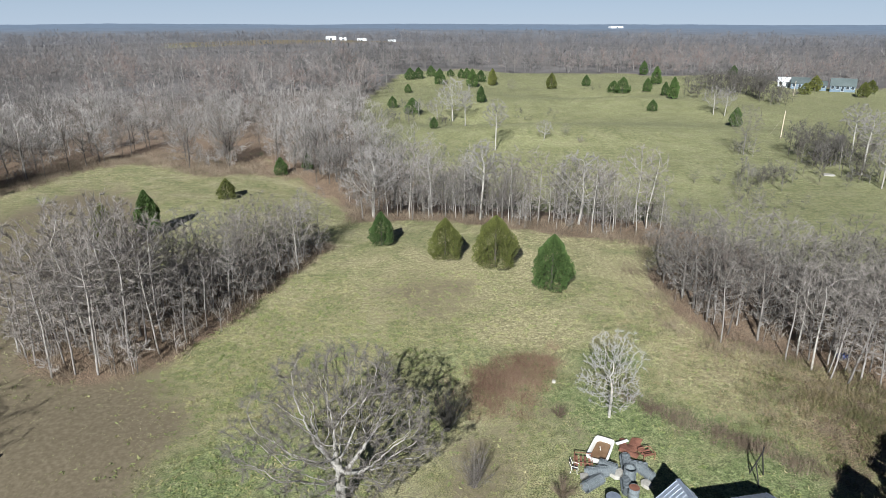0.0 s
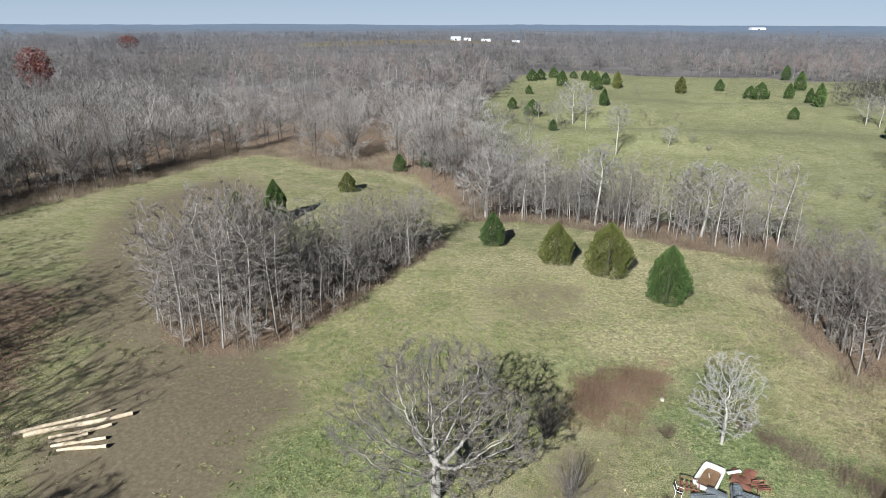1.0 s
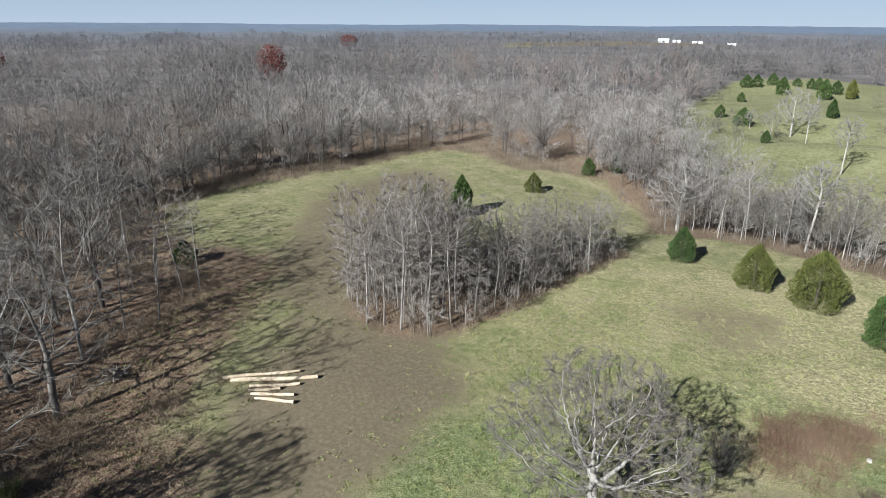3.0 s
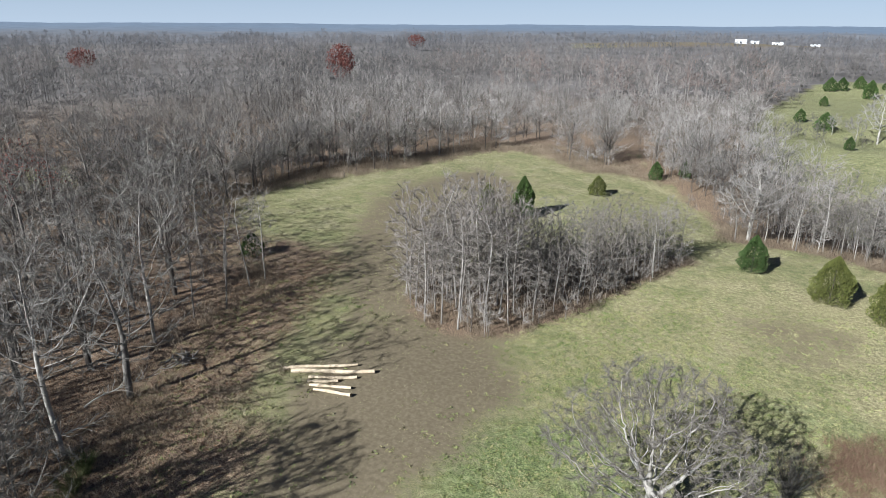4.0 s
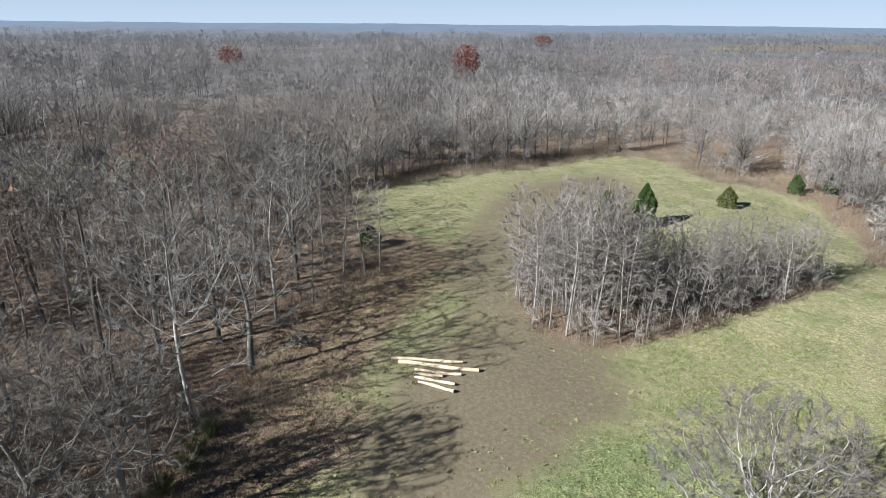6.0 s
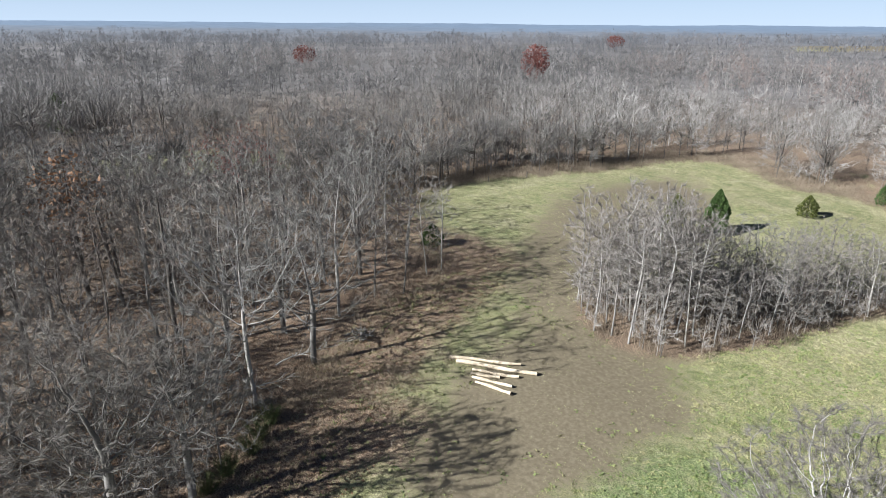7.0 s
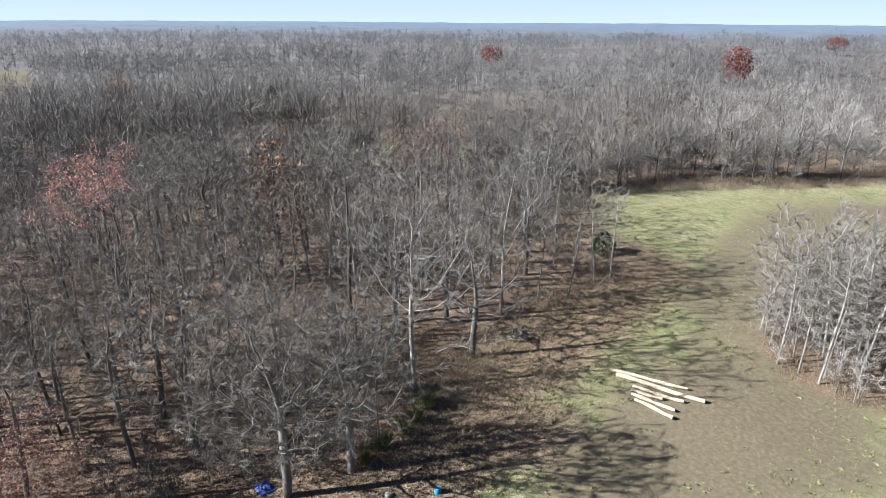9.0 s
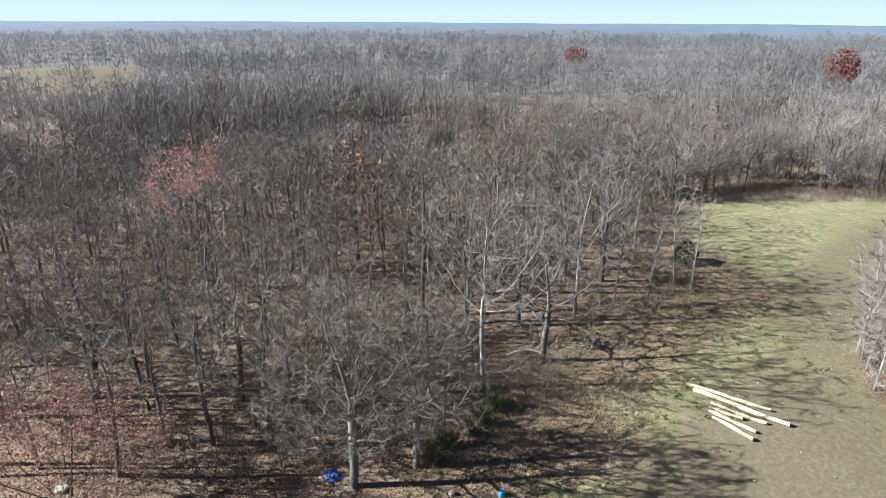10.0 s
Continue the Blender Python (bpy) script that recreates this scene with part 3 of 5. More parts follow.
# ================= woods beyond the near trees: uncountable, each wood one object =================
def plain_tree(rng, n, wide, stem_kind=1):
    """A light bare tree, one metre high: stem, limbs, and n twig blades along the limbs. Returns vertices, triangles, which are stem."""
    bend = rng.normal(size=2) * 0.03
    stem = np.array([[0, 0, -0.02], [bend[0] * 0.5, bend[1] * 0.5, 0.4], [bend[0], bend[1], 0.85]])
    v0, t0 = tube(stem, [0.010, 0.0075, 0.002], 3)
    k = max(6, n // 16)
    up = rng.uniform(-0.8, 1.0, k)
    az = np.arange(k) * 2.4 + rng.normal(size=k) * 0.4
    out = wide * np.sqrt(1 - np.clip(up, -0.8, 0.98) ** 2) * rng.uniform(0.8, 1.12, k)
    top = 0.58 + 0.41 * up * rng.uniform(0.9, 1.05, k)
    rise = np.minimum(rng.uniform(0.22, 0.62, k), top - 0.09)
    lp = np.stack([bend[0] * rise, bend[1] * rise, rise], 1)
    lw = np.stack([np.cos(az) * out, np.sin(az) * out, top - rise], 1)
    v1, t1 = slivers(lp, lw, 0.011 * np.ones(k), rng)
    who = rng.integers(0, k, n)
    f = rng.uniform(0.25, 1.0, (n, 1)) ** 0.55
    c = lp[who] + lw[who] * f + rng.normal(size=(n, 3)) * 0.028 * (0.4 + f)
    way = unit(unit(lw[who]) + rng.normal(size=(n, 3)) * 0.55 + np.array([[0, 0, 0.2]])) * rng.uniform(0.06, 0.15, (n, 1))
    v2, t2 = slivers(c - way * 0.2, way, 0.0155 * (100 / n) ** 0.7 * rng.uniform(0.7, 1.3, n), rng)
    V, T = joined([(v0, t0), (v1, t1), (v2, t2)])
    return V, T, np.concatenate([np.full(len(t0) + len(t1), stem_kind), np.zeros(len(t2), int)])


def scatter(rng, r0, r1, area, a0=44, a1=206):
    """Random places on a ring, one to each area."""
    n = int((r1 * r1 - r0 * r0) * math.pi * (a1 - a0) / 360 / area)
    r = np.sqrt(rng.uniform(r0 * r0, r1 * r1, n))
    th = np.radians(rng.uniform(a0, a1, n))
    return r * np.cos(th), r * np.sin(th)


def woodland(name, label, rng, x, y, templates, low, high, mats, shade=None):
    """Many trees in one mesh."""
    z = land(x, y)
    Vs, Ts, Is, Ns, k = [], [], [], [], 0
    which = rng.integers(0, len(templates), len(x))
    hgt = rng.uniform(low, high, len(x)) * (0.85 + 0.3 * np.sin(x / 37) * np.cos(y / 29))
    th = rng.uniform(0, 2 * math.pi, len(x))
    tint = np.clip(rng.normal(0.52, 0.34, len(x)) + 0.25 * np.sin(x / 55 + y / 90), 0, 1) if shade is None else shade
    # left-hand woods tinted darker and bluer: their dim haze put into colour
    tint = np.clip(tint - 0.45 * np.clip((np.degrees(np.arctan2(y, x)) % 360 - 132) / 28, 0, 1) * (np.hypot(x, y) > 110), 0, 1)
    for w, (V, T, I) in enumerate(templates):
        s = np.nonzero(which == w)[0]
        if not len(s):
            continue
        c, sn, hh = np.cos(th[s]), np.sin(th[s]), hgt[s]
        fat = rng.uniform(0.85, 1.25, len(s)) * hh
        X = (V[None, :, 0] * c[:, None] - V[None, :, 1] * sn[:, None]) * fat[:, None] + x[s, None]
        Y = (V[None, :, 0] * sn[:, None] + V[None, :, 1] * c[:, None]) * fat[:, None] + y[s, None]
        Z = V[None, :, 2] * hh[:, None] + z[s, None]
        Vs.append(np.stack([X, Y, Z], -1).reshape(-1, 3))
        Ts.append((T[None] + (np.arange(len(s)) * len(V))[:, None, None]).reshape(-1, 3) + k)
        Is.append(np.tile(I, len(s)))
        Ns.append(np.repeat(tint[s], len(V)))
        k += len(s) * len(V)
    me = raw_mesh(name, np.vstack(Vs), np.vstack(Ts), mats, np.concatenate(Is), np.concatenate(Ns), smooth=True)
    return tagged(new(name, me), label, "woods", kind="stuff")


rng = np.random.default_rng(5)
mid_trees = [plain_tree(rng, 420, w, s) for w, s in ((0.25, 2), (0.29, 2), (0.33, 2), (0.31, 2), (0.28, 1), (0.36, 2), (0.27, 2))]
low_trees = [plain_tree(rng, 170, w, s) for w, s in ((0.22, 1), (0.26, 2), (0.3, 2), (0.28, 2), (0.25, 1))]
back_trees = [plain_tree(rng, 300, w * 1.1, s) for w, s in ((0.28, 2), (0.32, 2), (0.36, 2), (0.32, 2), (0.30, 1), (0.34, 2))]
far_trees = [plain_tree(rng, 120, w * 1.1, s) for w, s in ((0.28, 2), (0.32, 2), (0.36, 2), (0.4, 2), (0.32, 1))]
dim_trees = [plain_tree(rng, 18, w, 2) for w in (0.32, 0.38, 0.44)]
white_trees = [bare_tree(301 + i, "vase", 1.0, points=60, step=0.07, sprigs=1, thick=0.9, stout=0.5) for i in range(3)]
white_trees = [joined([w, (c[0], c[1][c[2]])]) for w, c in white_trees]
white_trees = [(V, T, np.zeros(len(T), int)) for V, T in white_trees]

NEAR = 100.0
x, y = scatter(rng, NEAR, 145, 23)
keep = wooded(x, y) & ~((np.abs(np.arctan2(y, x) - 1.75) < 0.12) & (np.hypot(x, y) < 112))
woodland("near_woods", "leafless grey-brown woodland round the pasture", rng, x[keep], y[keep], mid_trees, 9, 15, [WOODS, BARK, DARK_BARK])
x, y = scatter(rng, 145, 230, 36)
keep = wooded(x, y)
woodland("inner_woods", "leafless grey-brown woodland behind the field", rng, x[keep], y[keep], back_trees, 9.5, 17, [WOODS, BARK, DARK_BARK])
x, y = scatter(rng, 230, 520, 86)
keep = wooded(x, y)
woodland("middle_woods", "leafless grey-brown woodland beyond the pasture", rng, x[keep], y[keep], far_trees, 10, 18, [HAZED_BACK_WOODS, BARK, HAZED_BACK_WOODS])
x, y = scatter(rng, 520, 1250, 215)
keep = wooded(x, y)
woodland("outer_woods", "bare woodland fading into the distance", rng, x[keep], y[keep], dim_trees, 11, 17.5, [HAZED_OUTER_WOODS, HAZED_OUTER_WOODS, HAZED_OUTER_WOODS])
x, y = scatter(rng, 120, 480, 1000)
keep = wooded(x, y)
woodland("white_trees", "scattered white-limbed trees above the bare woods", rng, x[keep], y[keep], white_trees, 12, 16, [GREY_BARK])


# ================= single trees =================
VARIANTS = {
    "tall": [tree_thing("forest_tree", bare_tree(11 + i, "tall", 18, points=540, sprigs=7, thick=1.3), b, w) for i, (b, w) in enumerate(((BARK, ASH_TWIG), (DARK_BARK, TWIG), (BARK, RUSSET_TWIG), (DARK_BARK, DARK_TWIG)))],
    "vase": [tree_thing("forest_tree", bare_tree(31 + i, "vase", 16, points=560, sprigs=7, stout=0.7, thick=1.3), b, w) for i, (b, w) in enumerate(((BARK, TWIG), (DARK_BARK, RUSSET_TWIG), (GREY_BARK, ASH_TWIG)))],
    "oak": [tree_thing("oak_tree", bare_tree(51 + i, "oak", 14, points=680, sprigs=7, thick=1.3), b, w) for i, (b, w) in enumerate(((BARK, ASH_TWIG), (DARK_BARK, TWIG)))],
    "slim": [tree_thing("young_tree", bare_tree(71 + i, "slim", 12, points=340, sprigs=7, stout=0.7, thick=1.25), b, w) for i, (b, w) in enumerate(((BARK, HAZE_TWIG), (GREY_BARK, HAZE_TWIG), (BARK, RUSSET_TWIG)))],
    "back": [tree_thing("forest_tree", bare_tree(171 + i, hb, 15, points=240, step=0.045, sprigs=5, thick=1.6, twig=1.0), b, w) for i, (hb, b, w) in enumerate((("tall", BARK, ASH_TWIG), ("vase", DARK_BARK, DARK_TWIG), ("oak", BARK, RUSSET_TWIG), ("vase", BARK, ASH_TWIG), ("oak", BARK, TWIG)))],
    "small": [tree_thing("young_tree", bare_tree(181 + i, hb, 10, points=300, step=0.045, sprigs=8, stout=0.5, twig=0.9, thick=1.3), b, HAZE_TWIG) for i, (hb, b) in enumerate((("bushy", BARK), ("bushy", GREY_BARK), ("slim", GREY_BARK)))],
    "pale": [tree_thing("pale_tree", bare_tree(91 + i, hb, 12, points=300, sprigs=4, stout=0.7, thick=1.2), PALE_BARK, HAZE_TWIG) for i, hb in enumerate(("slim", "vase", "slim"))],
    "edge": [tree_thing("white_stemmed_tree", bare_tree(131 + i, hb, 12, points=260, sprigs=7, thick=1.4, stout=0.5), b, HAZE_TWIG) for i, (hb, b) in enumerate((("tall", GREY_BARK), ("slim", PALE_BARK), ("bushy", BARK), ("slim", PALE_BARK)))],
    "grove": [tree_thing("oak_tree", bare_tree(151 + i, hb, 12, points=620, step=0.032, sprigs=5, thick=1.15, jitter=0.15, stout=0.6), BARK, TWIG) for i, hb in enumerate(("oak", "oak", "vase"))],
    "lone": [tree_thing("lone_tree", bare_tree(111 + i, hb, 12, points=300, sprigs=8, thick=2.3, stout=0.45, twig=1.0), PALE_BARK, PALE_TWIG) for i, hb in enumerate(("vase", "oak", "tall"))],
}
LABELS = {
    "tall": ("tall bare woodland tree with a straight grey stem", "trees of the wood"),
    "vase": ("bare woodland tree with upswept grey-brown limbs", "trees of the wood"),
    "oak": ("broad bare oak with wide grey limbs", "trees of the wood"),
    "slim": ("slender bare young tree at the wood's edge", "trees of the wood"),
    "edge": ("bare tree with a straight whitish stem along the draw", "trees along the draw"),
    "grove": ("bare oak with a dense spreading grey-brown crown", "trees of the east grove"),
    "lone": ("lone bare tree with pale limbs on the pasture", "white-stemmed trees"),
    "back": ("bare grey-brown tree in the depth of the wood", "trees of the wood"),
    "small": ("small bare grey tree with a dense twiggy crown", "trees of the island"),
    "pale": ("bare tree with a chalk-white stem and limbs", "white-stemmed trees"),
}
BASE = {"back": 15, "small": 10, "tall": 18, "vase": 16, "oak": 14, "slim": 12, "pale": 12, "lone": 12, "edge": 12, "grove": 12}

# copies take their scale from the pose, so the sources stay at scale one until all are planted
def plant_all(rows):
    for kind, x, y, height, *more in rows:
        group = VARIANTS[kind]
        src = group[more[0] if more else random.randrange(len(group))]
        m = stand(x, y, random.uniform(0, 360), height / BASE[kind], 0.05, random.uniform(0, 3), random.uniform(0, 360))
        ob = copy_thing(src, m)
        tagged(ob, LABELS[kind][0], "tree", LABELS[kind][1])


rows = [  # the trees that stand out along the west wood's edge and in it
    ("vase", -44.2, 16.1, 19, 2), ("vase", -54.2, 29.9, 18.5, 2), ("tall", -59.2, 14.4, 18.5, 1), ("pale", -57.7, 44.6, 13, 0),
    ("pale", -57.9, 47.1, 13, 2), ("slim", -54.7, 38.8, 14, 2), ("slim", -55.7, 35.4, 14.5, 2), ("tall", -57.5, -10.0, 13.5, 1), ("tall", -60.4, -14.9, 14, 3),
    ("slim", -52.3, -3.1, 9.7, 2), ("slim", -50.9, 9.2, 8.5, 0), ("tall", -59.3, -23.0, 14, 1), ("vase", -61.0, 6.2, 15, 1), ("tall", -70.7, 12.3, 16, 3),
    ("slim", -37.5, 10.7, 11, 0), ("oak", -35.7, 8.1, 14, 0),
    # island of trees in the field
    ("pale", -33.8, 53.5, 15.5, 0), ("pale", -27.1, 53.3, 12.1, 2), ("slim", -28.2, 50.6, 9.1, 1), ("slim", -27.5, 60.8, 11.5, 0), ("vase", -24.5, 66.8, 10.5, 0),
    ("pale", -18.1, 74.5, 9.6, 1), ("small", -35.5, 54.1, 14.5, 0), ("small", -37.3, 52.8, 13.5, 2), ("oak", -28.7, 69.9, 10.5, 0), ("oak", -23.0, 75.0, 10.5, 1),
    # row along the draw
    ("lone", -11.2, 100.6, 12.5, 1), ("lone", 6.8, 99.0, 13.5, 2), ("lone", 22.3, 95.0, 12, 1),
    # pasture
    ("lone", 14.0, 154.0, 12.6, 2), ("lone", 4.7, 218.4, 15.2, 1), ("lone", -0.8, 208.6, 9.2, 0), ("lone", 7.5, 181.0, 10.0, 2), ("lone", -7.0, 221.0, 6.5, 0), ("lone", 27.0, 160.5, 5.4, 1),
    ("grove", 32.8, 162.4, 3.7, 0), ("grove", 52.6, 125.1, 3.2, 1), ("grove", 41.3, 97.6, 3.6, 2), ("lone", 96.0, 220.4, 10.1, 1), ("lone", 98.8, 217.7, 10.1, 0), ("grove", 74.4, 150.6, 12.4, 2),
    ("grove", 33.4, 293.1, 5.9, 0), ("lone", 95.4, 142.1, 13.4, 2), ("lone", 89.1, 128.2, 13.7, 2), ("lone", 85.7, 116.8, 10.1, 0),
    # east wood
    ("slim", 28.1, 55.1, 9.3, 1), ("edge", 33.0, 52.0, 10, 0), ("pale", 34.4, 50.1, 10.2, 1), ("edge", 36.3, 47.7, 12, 2), ("grove", 33.5, 58.4, 12.8, 0),
]
taken = [(r[1], r[2]) for r in rows]


def fill(n, spot, kinds, low, high, gap, tries=4000):
    """Up to n more trees at free spots."""
    made = 0
    for _ in range(tries):
        if made >= n:
            break
        x, y = spot()
        if any((x - u) ** 2 + (y - v) ** 2 < gap * gap for u, v in taken):
            continue
        taken.append((x, y))
        rows.append((random.choice(kinds), x, y, random.uniform(low, high)))
        made += 1


def west():
    while True:
        th, r = radians(random.uniform(108, 212)), math.sqrt(random.uniform(38 ** 2, 103 ** 2))
        x, y = r * math.cos(th), r * math.sin(th)
        thin = y > 24 and x > -78
        if x < -33 and float(edge_distance(FIELD, x, y)) > 1.0 and (not thin or random.random() < 0.08):
            return x, y


def east():
    while True:
        x, y = random.uniform(24, 70), random.uniform(36, 84)
        if float(edge_distance(FIELD, x, y)) > 1.5 and not inside(PASTURE, x, y) and math.hypot(x, y) < 76 and y > 0.8 * x:
            return x, y


def isle():
    while True:
        x, y = random.uniform(-45, -14), random.uniform(47, 93)
        if float(edge_distance(ISLAND, x, y)) < -0.8:
            return x, y


def draw():
    u = random.random()
    x = -13 + 47 * u
    y = 98 - 12.5 * max(0, (x - 2) / 31) + random.uniform(0.5, 14 if x < 6 else 10)
    return x, y


fill(26, lambda: (random.gauss(-34, 2.6), random.gauss(55, 3.0)), ("slim", "small", "small"), 12, 15.5, 1.6)
fill(64, isle, ("slim", "small", "small"), 7.0, 10, 1.7)
fill(34, draw, ("edge", "edge", "pale"), 7.5, 13.5, 1.5)
fill(40, draw, ("back", "grove", "small", "slim"), 5.5, 11.5, 1.6)
fill(14, lambda: (lambda u: (33 + 13 * u + random.gauss(0, 0.8), 53.5 - 11 * u + random.gauss(0, 0.8)))(random.random()), ("edge",), 9, 12, 1.2)
fill(34, east, ("grove",), 9.5, 12, 2.9)
fill(16, east, ("slim", "vase"), 8, 10.5, 1.8)
def inner_west():
    while True:
        x, y = west()
        if math.hypot(x, y) < 76:
            return x, y


fill(18, lambda: (random.uniform(-58, -39), random.uniform(-16, 8)), ("vase", "oak", "tall"), 11, 15, 3.6)
fill(52, inner_west, ("tall", "vase", "oak", "vase", "oak"), 11, 17, 5.0)
fill(95, west, ("back",), 11, 18, 4.6)
plant_all(rows)
for group in VARIANTS.values():      # the patterns themselves stand in the deep of the west wood
    for k, src in enumerate(group):
        kind = next(q for q, v in VARIANTS.items() if v is group)
        for _ in range(200):
            x, y = west()
            if all((x - u) ** 2 + (y - v) ** 2 > 9 for u, v in taken) and math.hypot(x, y) > 70:
                break
        taken.append((x, y))
        src.matrix_basis = stand(x, y, 40 * k)
        tagged(src, LABELS[kind][0], "tree", LABELS[kind][1])


def one_tree(name, arrays, bark, twig, x, y, label, leaves=None, turn=0.0, tilt=0.0, tilt_to=0.0, group=""):
    ob = tree_thing(name, arrays, bark, twig, leaves)
    ob.matrix_basis = stand(x, y, turn, 1.0, 0.05, tilt, tilt_to)
    return tagged(ob, label, "tree", group)


one_tree("spreading_tree", bare_tree(201, "spread", 11.7, points=2000, step=0.025, sprigs=11, jitter=0.20, stout=1.9, twig=0.62, thick=1.0, spray=True), GREY_BARK, TWIG, -6.5, 33.0, "big old spreading bare tree with pale grey limbs")
one_tree("white_tree", bare_tree(203, "column", 8.0, points=700, step=0.028, sprigs=6, jitter=0.30, thick=1.1, stout=0.75, twig=0.5, spray=True), PALE_BARK, WHITE_TWIG, 13.6, 42.3, "small bare tree with white bark on short grass")
one_tree("forked_tree", bare_tree(207, "oak", 15.3, points=1400, step=0.028, sprigs=8, thick=1.2, jitter=0.16, stout=0.85, spray=True), BARK, TWIG, -34.9, 3.5, "forked bare tree with pale broken limbs at the wood's edge")
one_tree("pink_topped_tree", bare_tree(211, "vase", 20.5, points=520, sprigs=5, leaf=34, leaf_high=0.73, leaf_side=(-0.33, -0.94, -0.9), leaf_size=(0.06, 0.11)), DARK_BARK, TWIG, -58.9, -6.0, "tall tree with pink dead leaves in its top", PINK_LEAF)
one_tree("russet_tree", bare_tree(213, "oak", 15.8, points=900, step=0.03, sprigs=7, leaf=6, leaf_high=0.66, leaf_size=(0.06, 0.10)), DARK_BARK, TWIG, -51.1, -15.9, "broad tree still holding brownish-red leaves", RED_LEAF)
one_tree("beech_tree", bare_tree(217, "spread", 11.0, points=700, step=0.034, leaf=16, leaf_size=(0.045, 0.085)), DARK_BARK, TWIG, -35.0, -13.6, "low spreading tree with pinkish withered leaves", WITHERED_LEAF)
one_tree("red_topped_tree", bare_tree(219, "tall", 20.3, leaf=9, leaf_high=0.76), BARK, TWIG, -62.6, 23.7, "tall tree with dark red leaves at its top", RED_LEAF)


# ---- far trees that keep their red leaves ----
def leafy_far(name, x, y, height, width, label, leaf, seed, n=1500):
    rng = np.random.default_rng(seed)
    c = unit(rng.normal(size=(n, 3))) * (rng.random((n, 1)) ** 0.4) * np.array([[width / 2, width / 2, height * 0.36]]) + np.array([[0, 0, height * 0.62]])
    c += 0.5 * np.sin(c[:, [1, 2, 0]] * 1.7)
    ob = new(name)
    part("trunk", raw_mesh("trunk", *tube([(0, 0, -0.5), (0.1, 0, height * 0.4), (0, 0.1, height * 0.85)], [height * 0.018, height * 0.014, 0.05], 6), [DARK_BARK], smooth=True), ob)
    part("crown", raw_mesh("crown", *scraps(c, rng.uniform(0.25, 0.6, n) * width / 14, rng), [leaf]), ob)
    ob.matrix_basis = stand(x, y, 0)
    return tagged(ob, label, "tree", "red-leaved trees")


leafy_far("red_tree", -205, 222, 22, 13, "dark red-leaved tree above the bare woods", RED_LEAF, 1, 2500)
leafy_far("red_tree", -380, 195, 15, 15, "russet-leaved tree far off in the bare woods", RED_LEAF, 2)
leafy_far("red_tree", -430, 590, 18, 20, "russet-leaved tree far off in the bare woods", RED_LEAF, 3)
leafy_far("brown_tree", -200, -14, 17, 7, "small tree with orange-brown leaves in the wood", LITTER, 4)
leafy_far("brown_tree", -78, 10, 17, 8, "tree holding thin brown leaves in the wood", LITTER, 5, 700)


# ---- cedars ----
def cedar(name, x, y, height, width, olive=False, n=2600, seed=0, label=""):
    """An evergreen: stem, and a crown of sprays heaped into an uneven cone with gaps."""
    rng = np.random.default_rng(seed)
    h = rng.random(n) ** 0.85
    bulge = rng.uniform(1.85, 2.25)
    prof = np.where(h < 0.22, 0.80 + 0.9 * h, 1 - np.clip((h - 0.22) / 0.78, 0, 1) ** bulge) + 0.02
    th = rng.uniform(0, 2 * math.pi, n)
    lump = 1 + 0.13 * np.sin(th * 3 + h * 9 + seed) + 0.10 * np.sin(th * 7 - h * 17)
    r = prof * width / 2 * lump * (0.55 + 0.45 * rng.random(n) ** 0.4)
    c = np.stack([r * np.cos(th), r * np.sin(th), 0.12 * height * 0.5 + h * height * 0.93], 1)
    lean = np.stack([np.cos(th) * 0.7, np.sin(th) * 0.7, np.ones(n)], 1) + rng.normal(size=(n, 3)) * 0.35
    s = height * 0.034 * rng.uniform(0.5, 1.3, n) * (2600 / n) ** 0.5
    ob = new(name)
    part("trunk", raw_mesh("trunk", *tube([(0, 0, -0.2), (0, 0, height * 0.5), (0, 0, height * 0.93)], [height * 0.025, height * 0.016, 0.01], 6), [DARK_BARK], smooth=True), ob)
    part("crown", raw_mesh("crown", *scraps(c, s, rng, lean), [CEDAR_OLIVE if olive else CEDAR]), ob)
    ob.matrix_basis = stand(x, y, 0)
    return tagged(ob, label or ("olive-green" if olive else "dark green") + " cedar tree standing alone on grass", "cedar", "cedars")


cedar("cedar", -43.8, 89.6, 7.0, 3.6, n=9000, seed=1)
cedar("cedar", -8.2, 83.8, 5.0, 3.3, n=9000, seed=2)
cedar("cedar", 0.8, 78.6, 5.8, 4.3, True, 11000, seed=3)
cedar("cedar", 7.3, 76.0, 7.1, 5.5, True, 15000, seed=4, label="large olive-green cedar tree on grass")
cedar("cedar", 13.4, 68.4, 7.0, 4.5, seed=5, n=14000)
# the last two, out of view beside the yard, are added to cast shadows
NEAR_CEDARS = ((-39.5, 112.4, 3.8, 3.2, True), (-33.8, 130.9, 3.9, 2.8, False), (-28.9, 135.3, 3.6, 2.4, False), (-46.1, 81.7, 7.0, 3.4, True), (-200, 27.5, 11, 7, False), (26.5, 25.6, 6.5, 4.5, False), (31.5, 28.5, 7, 5, False))
